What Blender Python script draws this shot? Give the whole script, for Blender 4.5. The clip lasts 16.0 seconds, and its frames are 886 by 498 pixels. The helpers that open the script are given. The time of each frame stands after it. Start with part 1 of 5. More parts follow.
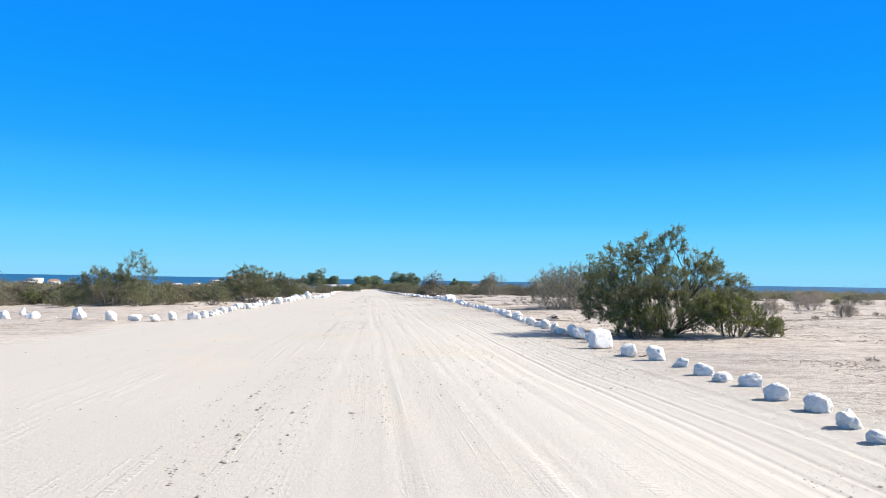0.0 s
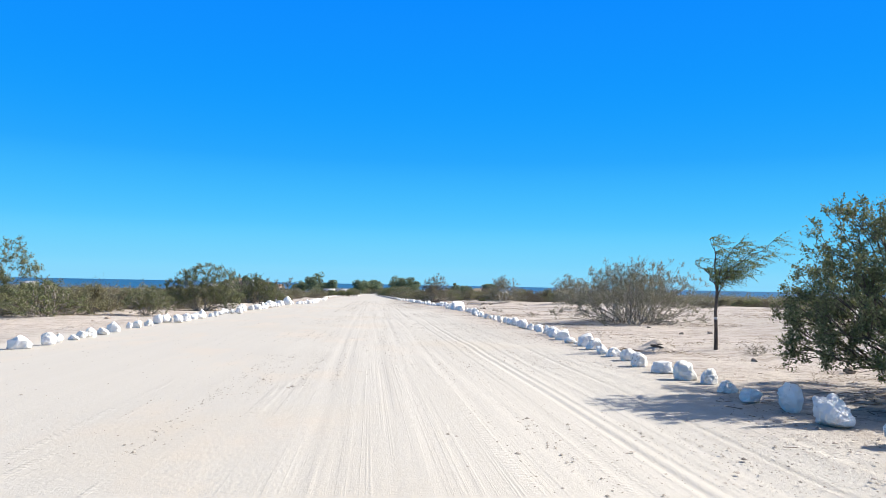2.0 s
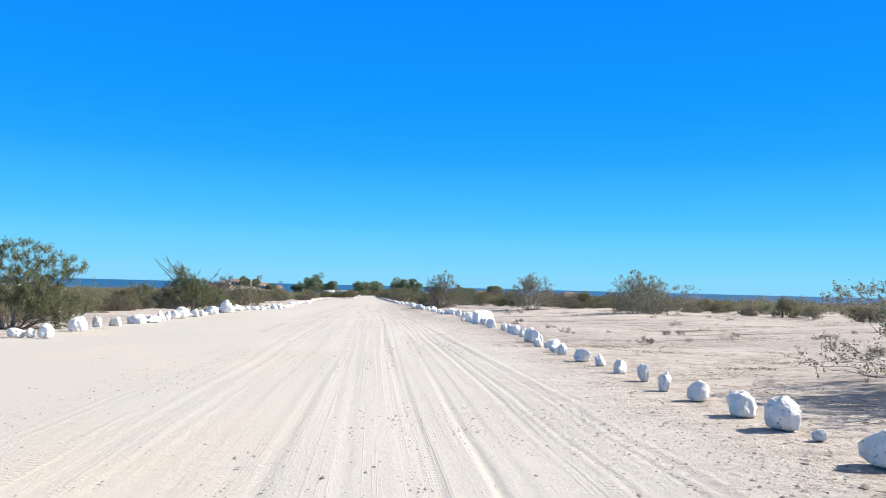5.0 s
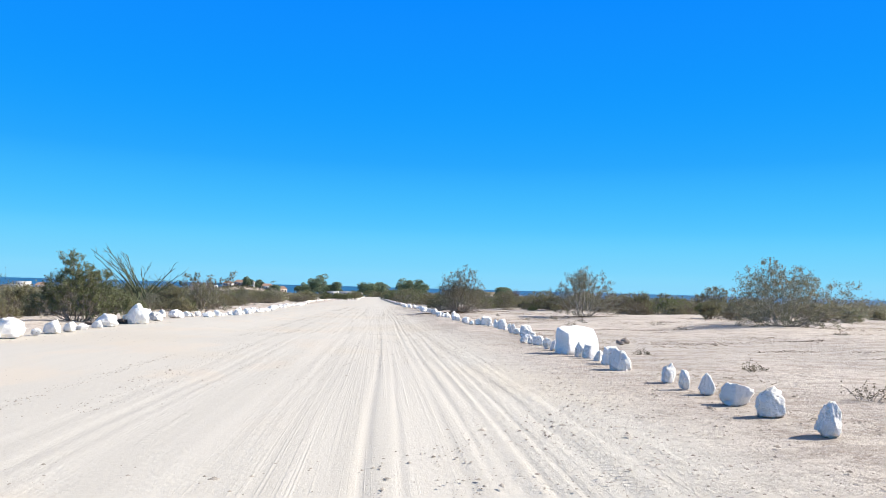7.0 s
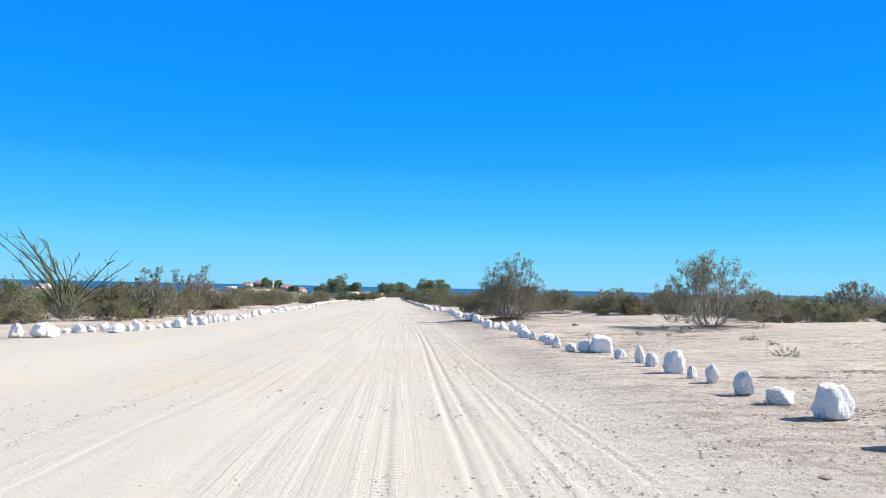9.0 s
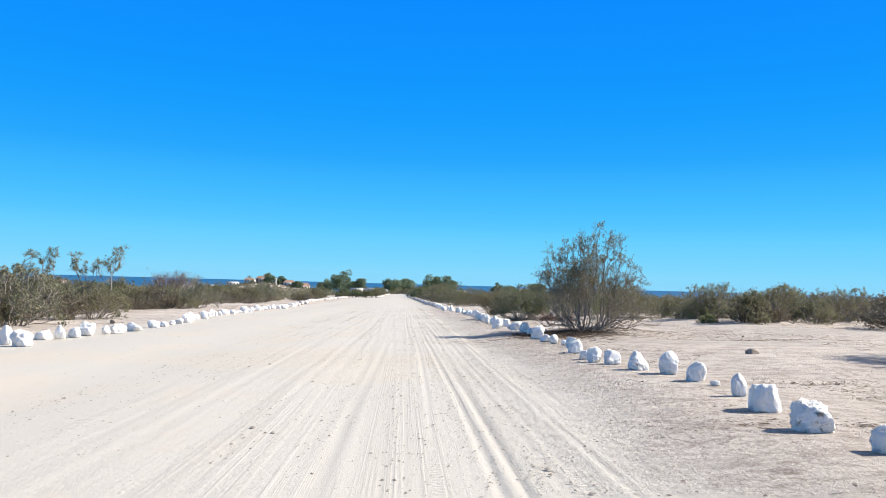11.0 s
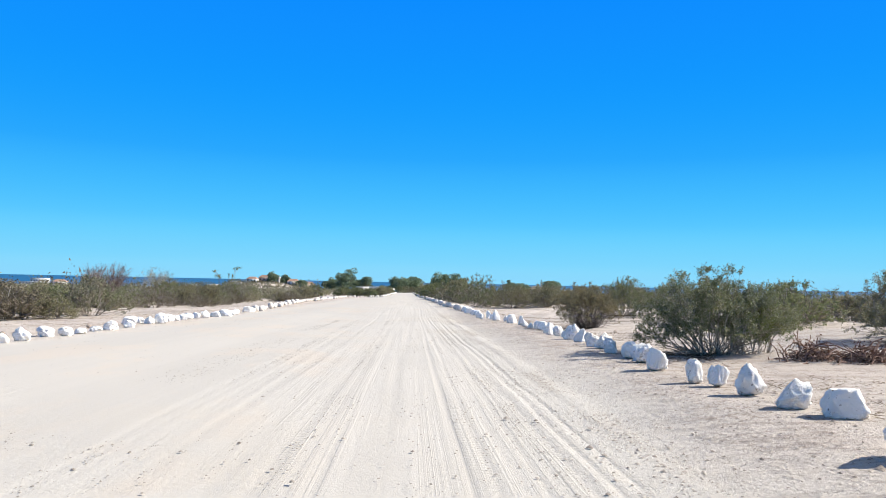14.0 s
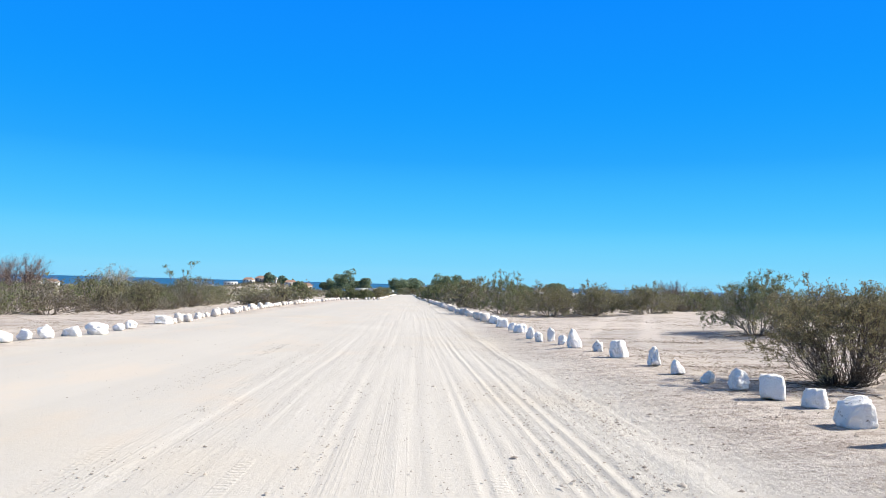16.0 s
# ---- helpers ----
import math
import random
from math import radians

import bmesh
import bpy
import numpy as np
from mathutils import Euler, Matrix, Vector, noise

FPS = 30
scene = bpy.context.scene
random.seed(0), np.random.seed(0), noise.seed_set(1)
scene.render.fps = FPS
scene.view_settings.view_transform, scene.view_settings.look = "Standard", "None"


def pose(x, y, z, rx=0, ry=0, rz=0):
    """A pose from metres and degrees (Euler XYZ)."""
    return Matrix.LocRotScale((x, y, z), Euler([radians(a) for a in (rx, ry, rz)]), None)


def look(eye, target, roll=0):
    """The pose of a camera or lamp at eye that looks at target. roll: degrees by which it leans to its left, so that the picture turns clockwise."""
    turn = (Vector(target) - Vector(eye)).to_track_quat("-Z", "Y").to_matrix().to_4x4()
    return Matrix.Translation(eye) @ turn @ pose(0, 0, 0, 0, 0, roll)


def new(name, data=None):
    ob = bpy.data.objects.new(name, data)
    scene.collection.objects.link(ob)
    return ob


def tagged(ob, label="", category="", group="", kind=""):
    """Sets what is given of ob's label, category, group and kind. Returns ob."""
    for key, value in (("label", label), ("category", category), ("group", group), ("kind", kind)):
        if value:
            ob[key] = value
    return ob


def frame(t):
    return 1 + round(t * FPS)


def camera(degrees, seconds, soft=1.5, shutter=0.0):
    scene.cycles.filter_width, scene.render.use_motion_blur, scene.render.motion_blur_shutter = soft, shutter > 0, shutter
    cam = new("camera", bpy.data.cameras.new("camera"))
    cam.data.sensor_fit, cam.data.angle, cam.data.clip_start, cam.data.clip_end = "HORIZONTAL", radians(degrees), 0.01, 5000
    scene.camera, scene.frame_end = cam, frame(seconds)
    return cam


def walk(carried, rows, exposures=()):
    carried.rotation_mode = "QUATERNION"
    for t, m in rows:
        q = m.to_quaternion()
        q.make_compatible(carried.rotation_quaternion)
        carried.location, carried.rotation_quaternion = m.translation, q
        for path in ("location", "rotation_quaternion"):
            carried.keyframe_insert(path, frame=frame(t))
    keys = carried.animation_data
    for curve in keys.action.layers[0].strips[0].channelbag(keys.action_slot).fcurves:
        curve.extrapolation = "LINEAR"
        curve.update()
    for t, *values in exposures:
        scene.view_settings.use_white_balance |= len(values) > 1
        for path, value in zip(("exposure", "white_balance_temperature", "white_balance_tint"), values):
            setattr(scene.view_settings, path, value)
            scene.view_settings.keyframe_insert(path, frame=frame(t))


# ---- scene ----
cam = camera(64.0, 16.0, soft=0.9)

# seconds, eye, yaw, pitch, roll
PATH = [
    (0, (-0.000, 0.000, 1.406), -5.80, 2.46, 0.93),
    (0.5, (0.224, 3.096, 1.365), -5.88, 2.58, 0.89),
    (1, (0.411, 6.286, 1.340), -5.87, 2.69, 0.90),
    (1.5, (0.595, 9.515, 1.316), -5.85, 2.75, 1.03),
    (2, (0.779, 12.861, 1.280), -5.82, 2.84, 1.13),
    (2.5, (0.987, 16.429, 1.259), -5.96, 2.90, 1.01),
    (3, (1.254, 20.040, 1.229), -6.02, 2.97, 0.99),
    (3.5, (1.568, 23.682, 1.154), -6.04, 3.04, 1.05),
    (4, (1.896, 27.374, 1.134), -5.97, 3.08, 1.25),
    (4.2, (2.022, 28.879, 1.129), -5.77, 3.00, 1.48),
    (6.3, (2.775, 46.590, 0.878), -5.35, 3.02, 1.30),
    (6.5, (2.816, 48.343, 0.854), -5.28, 3.07, 1.38),
    (7, (2.912, 52.746, 0.806), -5.15, 3.11, 1.54),
    (7.5, (2.980, 57.159, 0.742), -4.79, 3.05, 1.65),
    (8, (3.044, 61.535, 0.691), -4.33, 3.03, 1.59),
    (8.5, (3.087, 65.918, 0.641), -3.80, 2.99, 1.47),
    (8.7, (3.102, 67.669, 0.619), -3.57, 3.08, 1.23),
    (10.8, (3.121, 85.919, 0.382), -3.07, 2.83, 1.52),
    (11, (3.107, 87.637, 0.350), -3.07, 2.81, 1.54),
    (11.5, (3.086, 91.838, 0.271), -3.05, 2.82, 1.44),
    (12, (3.071, 95.939, 0.194), -2.94, 2.80, 1.51),
    (12.5, (3.035, 100.011, 0.122), -2.80, 2.75, 1.32),
    (13, (2.959, 104.054, 0.060), -2.62, 2.67, 1.24),
    (13.5, (2.872, 108.189, 0.001), -2.54, 2.64, 1.14),
    (14, (2.794, 112.500, -0.077), -2.53, 2.67, 1.20),
    (14.5, (2.740, 116.904, -0.168), -2.56, 2.72, 1.21),
    (15, (2.700, 121.376, -0.240), -2.58, 2.75, 1.27),
    (15.5, (2.673, 125.811, -0.302), -2.59, 2.81, 1.38),
    (16, (2.630, 130.215, -0.334), -2.53, 2.84, 1.51),
]

walk(cam, [(t, Matrix.Translation(eye) @ pose(0, 0, 0, 90 + pitch, 0, yaw) @ pose(0, 0, 0, 0, 0, roll))
           for t, eye, yaw, pitch, roll in PATH])

# ---- light ----
SUN_HEIGHT, SUN_TURN = radians(35.5), radians(79)
scene.view_settings.exposure = 0.8

world = bpy.data.worlds.new("sky")
scene.world = world
world.use_nodes = True
wt = world.node_tree
wn, wl = wt.nodes, wt.links
sky = wn.new("ShaderNodeTexSky")
sky.sky_type = 'NISHITA'
sky.sun_disc = False
sky.sun_elevation, sky.sun_rotation = SUN_HEIGHT, SUN_TURN
sky.dust_density, sky.ozone_density = 0.4, 1.5
way = wn.new("ShaderNodeTexCoord")
split = wn.new("ShaderNodeSeparateXYZ")
wl.new(way.outputs["Generated"], split.inputs[0])
# clear desert sky: pale at the sea horizon, deep blue above it
ramp = wn.new("ShaderNodeValToRGB")
wl.new(split.outputs["Z"], ramp.inputs[0])
for pos, col in ((0.0, (.155, .395, .565)), (0.025, (.125, .39, .57)), (0.08, (.058, .33, .575)), (0.17, (.013, .225, .57)),
                 (0.38, (.002, .15, .575))):
    e = ramp.color_ramp.elements.new(pos) if pos not in (0.0,) else ramp.color_ramp.elements[0]
    e.position, e.color = pos, (*col, 1)
ramp.color_ramp.interpolation = 'CARDINAL'
ramp.color_ramp.elements.remove(ramp.color_ramp.elements[-1])
high = wn.new("ShaderNodeMapRange")
high.interpolation_type = 'SMOOTHSTEP'
high.inputs["From Min"].default_value, high.inputs["From Max"].default_value = 0.40, 0.75
wl.new(split.outputs["Z"], high.inputs["Value"])
air = wn.new("ShaderNodeVectorMath")
air.operation = 'SCALE'
air.inputs["Scale"].default_value = 0.072
wl.new(sky.outputs[0], air.inputs[0])
blend = wn.new("ShaderNodeMix")
blend.data_type = 'RGBA'
wl.new(high.outputs["Result"], blend.inputs["Factor"])
wl.new(ramp.outputs["Color"], blend.inputs["A"])
pale = wn.new("ShaderNodeHueSaturation")
pale.inputs["Saturation"].default_value = 0.45
wl.new(air.outputs["Vector"], pale.inputs["Color"])
wl.new(pale.outputs["Color"], blend.inputs["B"])
wl.new(blend.outputs["Result"], wn["Background"].inputs["Color"])
wn["Background"].inputs["Strength"].default_value = 1.0

sun = new("sun", bpy.data.lights.new("sun", 'SUN'))
sun.data.energy, sun.data.angle, sun.data.color = 5.0, radians(0.53), (1, .95, .865)
sun.matrix_world = look((math.sin(SUN_TURN) * math.cos(SUN_HEIGHT) * 50, math.cos(SUN_TURN) * math.cos(SUN_HEIGHT) * 50,
                         math.sin(SUN_HEIGHT) * 50), (0, 0, 0))


# ---- materials ----
class Nodes:
    """A principled material and short ways to add nodes to it."""

    def __init__(self, name, rough=.9):
        self.mat = bpy.data.materials.new(name)
        self.mat.use_nodes = True
        self.n, self.l = self.mat.node_tree.nodes, self.mat.node_tree.links
        self.p = self.n["Principled BSDF"]
        self.p.inputs["Roughness"].default_value = rough
        self.p.inputs["Specular IOR Level"].default_value = .25

    def coord(self, scale=(1, 1, 1), kind="Object"):
        c, m = self.n.new("ShaderNodeTexCoord"), self.n.new("ShaderNodeMapping")
        m.inputs["Scale"].default_value = scale
        self.l.new(c.outputs[kind], m.inputs["Vector"])
        return m.outputs[0]

    def noise(self, at, scale, detail=4, rough=.6):
        t = self.n.new("ShaderNodeTexNoise")
        t.inputs["Scale"].default_value, t.inputs["Detail"].default_value, t.inputs["Roughness"].default_value = scale, detail, rough
        self.l.new(at, t.inputs["Vector"])
        return t.outputs["Fac"]

    def ramp(self, fac, *stops):
        r = self.n.new("ShaderNodeValToRGB")
        e = r.color_ramp.elements
        while len(e) < len(stops):
            e.new(.5)
        for k, (pos, col) in enumerate(stops):
            e[k].position, e[k].color = pos, (*col, 1) if len(col) == 3 else col
        self.l.new(fac, r.inputs[0])
        return r.outputs[0]

    def mix(self, fac, a, b, how='MIX'):
        m = self.n.new("ShaderNodeMix")
        m.data_type, m.blend_type = 'RGBA', how
        for sock, v in (("Factor", fac), ("A", a), ("B", b)):
            if isinstance(v, (int, float)):
                m.inputs[sock].default_value = v
            elif isinstance(v, tuple):
                m.inputs[sock].default_value = (*v, 1)
            else:
                self.l.new(v, m.inputs[sock])
        return m.outputs["Result"]

    def math(self, how, a, b=0.0):
        m = self.n.new("ShaderNodeMath")
        m.operation = how
        for k, v in enumerate((a, b)):
            if isinstance(v, (int, float)):
                m.inputs[k].default_value = v
            else:
                self.l.new(v, m.inputs[k])
        return m.outputs[0]

    def step(self, v, low, high):
        m = self.n.new("ShaderNodeMapRange")
        m.interpolation_type = 'SMOOTHSTEP'
        m.inputs["From Min"].default_value, m.inputs["From Max"].default_value = low, high
        self.l.new(v, m.inputs["Value"])
        return m.outputs["Result"]

    def bump(self, height, strength, distance, before=None):
        b = self.n.new("ShaderNodeBump")
        b.inputs["Strength"].default_value, b.inputs["Distance"].default_value = strength, distance
        self.l.new(height, b.inputs["Height"])
        if before:
            self.l.new(before, b.inputs["Normal"])
        self.l.new(b.outputs[0], self.p.inputs["Normal"])
        return b.outputs[0]

    def base(self, col):
        if isinstance(col, tuple):
            self.p.inputs["Base Color"].default_value = (*col, 1)
        else:
            self.l.new(col, self.p.inputs["Base Color"])
        return self.mat


def sand_material():
    m = Nodes("sand", .95)
    at = m.coord()
    sep = m.n.new("ShaderNodeSeparateXYZ")
    m.l.new(at, sep.inputs[0])
    wide = m.noise(at, .09, 3)
    mid = m.noise(at, .7, 5)
    grit = m.noise(at, 22, 6, .7)
    lanes = m.noise(m.coord((1.6, .035, 0)), 1.6, 4, .6)
    fine_lanes = m.noise(m.coord((7, .05, 0)), 1.3, 3, .55)
    # graded road between the stone rows, natural ground outside
    edge = m.math('ADD', sep.outputs["X"], m.math('MULTIPLY', m.math('SUBTRACT', m.noise(at, .25, 3), .5), 3.0))
    inside = m.math('MULTIPLY', m.step(edge, -9.5, -7.2), m.math('SUBTRACT', 1.0, m.step(edge, 4.6, 7.2)))
    seaward = m.math('ADD', m.math('MULTIPLY', m.step(sep.outputs["X"], -1.5, 1.5), .75), .25)
    road = m.mix(m.math('MULTIPLY', m.step(lanes, .36, .66), seaward), (.47, .434, .378), (.51, .471, .41))
    road = m.mix(m.math('MULTIPLY', m.step(fine_lanes, .58, .7), m.math('MULTIPLY', seaward, .16)), road, (.48, .425, .365))
    blotch = m.math('MULTIPLY', m.step(m.noise(m.coord((1, .45, 0)), .42, 5, .62), .5, .64), m.math('SUBTRACT', 1.0, m.step(sep.outputs["X"], .5, 2.5)))
    road = m.mix(m.math('MULTIPLY', blotch, .5), road, (.53, .45, .36))
    road = m.mix(m.math('MULTIPLY', m.step(wide, .53, .64), .45), road, (.50, .435, .345))
    wild = m.mix(m.step(mid, .35, .68), (.575, .505, .43), (.51, .44, .375))
    wild = m.mix(m.math('MULTIPLY', m.step(wide, .48, .66), .45), wild, (.43, .365, .31))
    grey = m.step(m.noise(at, .075, 3, .55), .47, .58)
    wild = m.mix(m.math('MULTIPLY', grey, .5), wild, (.40, .36, .32))
    litter = m.noise(at, 2.6, 8, .8)
    wild = m.mix(m.math('MULTIPLY', m.step(litter, .50, .60), .6), wild, (.28, .225, .18))
    debris = m.math('MULTIPLY', m.step(m.noise(at, 9, 6, .75), .53, .60), m.step(m.noise(at, .5, 4, .65), .42, .60))
    wild = m.mix(m.math('MULTIPLY', debris, .8), wild, (.215, .165, .125))
    wild = m.mix(m.math('MULTIPLY', m.step(m.noise(m.coord((.3, 1.3, 1)), 2.2, 7, .72), .51, .57), .45), wild, (.29, .23, .185))
    # two faint wheel tracks turning off over the open sand
    off = m.math('SUBTRACT', m.math('SUBTRACT', sep.outputs["X"], m.math('MULTIPLY', sep.outputs["Y"], .336)), m.math('MULTIPLY', m.noise(at, .2, 2), 1.0))
    reach = m.math('MULTIPLY', m.step(sep.outputs["Y"], 150, 158), m.math('SUBTRACT', 1.0, m.step(sep.outputs["Y"], 205, 225)))
    for line in (-44.0, -41.5):
        near = m.math('SUBTRACT', 1.0, m.step(m.math('ABSOLUTE', m.math('SUBTRACT', off, line)), .2, .55))
        wild = m.mix(m.math('MULTIPLY', m.math('MULTIPLY', near, reach), .8), wild, (.56, .49, .42))
    col = m.mix(inside, wild, road)
    crumbs = m.noise(at, 11, 8, .78)
    # loose and churned towards the seaward edge, packed and swept by tyres further in
    busy = m.math('ADD', m.math('MULTIPLY', m.step(sep.outputs["X"], 3.2, 5.6), .8), .2)
    col = m.mix(m.math('MULTIPLY', m.step(crumbs, .535, .63), m.math('MULTIPLY', busy, .32)), col, (.37, .31, .26))
    col = m.mix(m.math('MULTIPLY', m.step(grit, .58, .70), .22), col, (.40, .34, .285))
    # tyre lines: long, thin, broken up along their length
    some = m.step(m.noise(m.coord((.55, .045, 0)), 1.0, 3), .46, .62)
    some = m.math('MULTIPLY', some, m.math('ADD', m.math('MULTIPLY', m.step(sep.outputs["X"], -1.5, 1.2), .88), .12))
    lines = m.noise(m.coord((11, .045, 0)), 1.0, 3, .6)
    thin = m.noise(m.coord((30, .07, 0)), 1.0, 2, .5)
    ridge = m.math('MULTIPLY', m.step(lines, .5, .6), some)
    scratch = m.math('MULTIPLY', m.math('MULTIPLY', m.step(thin, .56, .64), seaward), m.step(m.noise(m.coord((1.1, .11, 0)), 1.0, 2), .44, .56))
    col = m.mix(m.math('MULTIPLY', m.step(lines, .57, .66), m.math('MULTIPLY', some, .13)), col, (.40, .35, .30))
    col = m.mix(m.math('MULTIPLY', scratch, .08), col, (.38, .33, .28))
    # tread blocks pressed across a few of the lines
    wave = m.n.new("ShaderNodeTexWave")
    wave.bands_direction = 'Y'
    wave.inputs["Scale"].default_value, wave.inputs["Distortion"].default_value, wave.inputs["Detail"].default_value = 3.4, 5.0, 2.0
    wave.inputs["Detail Scale"].default_value = 3.0
    m.l.new(at, wave.inputs["Vector"])
    band = m.math('MULTIPLY', m.step(m.noise(m.coord((4.2, .02, 0)), 1.0, 1), .58, .62), m.step(m.noise(m.coord((.6, .16, 0)), 1.0, 2), .5, .56))
    tread = m.math('MULTIPLY', wave.outputs["Fac"], m.math('MULTIPLY', band, inside))
    b = m.bump(grit, .3, .012)
    b = m.bump(m.math('MULTIPLY', m.noise(at, 5, 7, .72), m.math('SUBTRACT', 1.0, inside)), .8, .09, b)
    b = m.bump(m.math('MULTIPLY', crumbs, busy), .42, .045, b)
    b = m.bump(m.math('MULTIPLY', m.math('ADD', ridge, m.math('MULTIPLY', scratch, .5)), inside), .2, .012, b)
    b = m.bump(tread, .3, .012, b)
    m.bump(m.math('MULTIPLY', m.noise(at, 2.2, 5, .65), busy), .3, .10, b)
    return m.base(col)


def paint_material(name, bare):
    """Whitewash brushed over rough rock, rubbed through in places, dusty low down."""
    m = Nodes(name, .85)
    at = m.coord()
    info = m.n.new("ShaderNodeObjectInfo")
    shift = m.n.new("ShaderNodeVectorMath")
    shift.operation = 'ADD'
    m.l.new(at, shift.inputs[0])
    m.l.new(m.math('MULTIPLY', info.outputs["Random"], 40.0), shift.inputs[1])
    at2 = shift.outputs[0]
    tone = m.mix(m.noise(at2, 2.2, 3), (.96, .93, .87), (.92, .885, .82))
    worn = m.noise(at2, 4.5, 7, .72)
    col = m.mix(m.step(worn, bare, bare + .07), tone, (.33, .27, .21))
    sep = m.n.new("ShaderNodeSeparateXYZ")
    m.l.new(at, sep.inputs[0])
    low = m.math('ADD', sep.outputs["Z"], m.math('MULTIPLY', m.noise(at2, 6, 4), .25))
    col = m.mix(m.math('MULTIPLY', m.math('SUBTRACT', 1.0, m.step(low, .12, .3)), .6), col, (.55, .46, .38))
    b = m.bump(m.noise(at2, 5, 7, .7), .5, .12)
    m.bump(m.noise(at2, 18, 5, .7), .5, .04, b)
    return m.base(col)


def bark_material(name, a, b):
    m = Nodes(name, .9)
    at = m.coord((1, 1, .3))
    grain = m.noise(at, 18, 5)
    m.bump(grain, .5, .02)
    return m.base(m.mix(m.step(grain, .35, .65), a, b))


def leaf_material(name, *cols):
    """Small waxy leaves; every leaf has its own tone, and light passes through."""
    m = Nodes(name, .6)
    geo = m.n.new("ShaderNodeNewGeometry")
    n = len(cols)
    col = m.ramp(geo.outputs["Random Per Island"], *[(k / max(n - 1, 1), c) for k, c in enumerate(cols)])
    patch = m.noise(m.coord(), 1.6, 3)
    col = m.mix(m.math('MULTIPLY', m.step(patch, .45, .65), .4), col, cols[0])
    m.base(col)
    glow = m.n.new("ShaderNodeBsdfTranslucent")
    m.l.new(col, glow.inputs["Color"])
    both = m.n.new("ShaderNodeMixShader")
    both.inputs[0].default_value = .38
    m.l.new(m.p.outputs[0], both.inputs[1])
    m.l.new(glow.outputs[0], both.inputs[2])
    m.l.new(both.outputs[0], m.n["Material Output"].inputs["Surface"])
    return m.mat


def plain_material(name, col, rough=.8, grain=8.0, amount=.12):
    m = Nodes(name, rough)
    n = m.noise(m.coord(), grain, 5)
    dark = tuple(c * (1 - amount * 2) for c in col)
    m.bump(n, .2, .02)
    return m.base(m.mix(m.step(n, .3, .7), dark, col))


def sea_material():
    m = Nodes("sea_water", .5)
    at = m.coord((.004, .02, 1))
    waves = m.noise(at, 3, 6, .65)
    m.bump(m.noise(m.coord((.05, .2, 1)), 1, 5), .5, 1.0)
    return m.base(m.mix(m.step(waves, .4, .62), (.010, .078, .16), (.017, .10, .195)))


SAND = sand_material()
PAINT = [paint_material("whitewashed_rock", .66), paint_material("worn_whitewashed_rock", .575)]
BARK_GREY = bark_material("grey_bark", (.20, .165, .13), (.34, .30, .26))
BARK_DARK = bark_material("dark_bark", (.07, .055, .045), (.15, .12, .095))
BARK_PALE = bark_material("pale_dry_wood", (.34, .29, .24), (.50, .45, .39))
BARK_TWIST = bark_material("twisted_grey_bark", (.22, .19, .155), (.50, .46, .40))
BARK_RED = bark_material("brown_twigs", (.15, .11, .095), (.25, .19, .17))
BRUSH = bark_material("dead_red_brushwood", (.17, .10, .07), (.34, .22, .16))
BARK_GREEN = bark_material("green_stems", (.075, .09, .05), (.14, .155, .09))
LEAF_GREEN = leaf_material("green_leaves", (.09, .11, .045), (.17, .19, .082), (.27, .285, .14), (.17, .162, .088))
LEAF_BRIGHT = leaf_material("bright_leaves", (.08, .105, .022), (.17, .195, .045), (.22, .23, .065))
LEAF_FEATHER = leaf_material("feathery_leaves", (.13, .16, .055), (.22, .245, .09), (.30, .305, .13))
LEAF_OLIVE = leaf_material("olive_leaves", (.135, .13, .068), (.225, .212, .11), (.29, .275, .16), (.20, .16, .11))
LEAF_TIP = leaf_material("small_olive_brown_leaves", (.14, .145, .07), (.22, .215, .11), (.25, .21, .15), (.20, .15, .12))
LEAF_GREY = leaf_material("grey_leaves", (.14, .145, .092), (.215, .215, .135), (.28, .262, .175), (.17, .14, .095))
LEAF_RUST = leaf_material("rusty_olive_leaves", (.14, .13, .068), (.25, .225, .115), (.32, .275, .145), (.24, .175, .105))
LEAF_DRY = leaf_material("dry_leaves", (.12, .10, .07), (.19, .16, .11), (.16, .14, .09))
LEAF_TREE = leaf_material("tree_foliage", (.12, .165, .10), (.19, .24, .145), (.25, .31, .19))
STRAW = leaf_material("dry_grass", (.30, .24, .17), (.42, .35, .26), (.24, .18, .13))
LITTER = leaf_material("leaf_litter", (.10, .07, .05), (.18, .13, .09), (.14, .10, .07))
PEBBLE = plain_material("pebbles", (.33, .28, .235), .9, 30, .25)
CRUMB = plain_material("sand_crumbs", (.40, .355, .30), .95, 30, .2)
CLOD = plain_material("sand_clods", (.50, .44, .375), .95, 30, .15)
ROCK = plain_material("bare_rock", (.44, .36, .29), .9, 14, .22)
WALL_WHITE = plain_material("white_plaster", (.66, .64, .60))
WALL_PINK = plain_material("pale_plaster", (.60, .50, .42))
ROOF_RED = plain_material("red_tile_roof", (.40, .25, .18))
ROOF_STRAW = plain_material("palm_thatch", (.30, .24, .17))
DARK = plain_material("dark_opening", (.05, .05, .055), .4)


# ---- tools ----
def smooth(u):
    u = np.clip(u, 0, 1)
    return u * u * (3 - 2 * u)


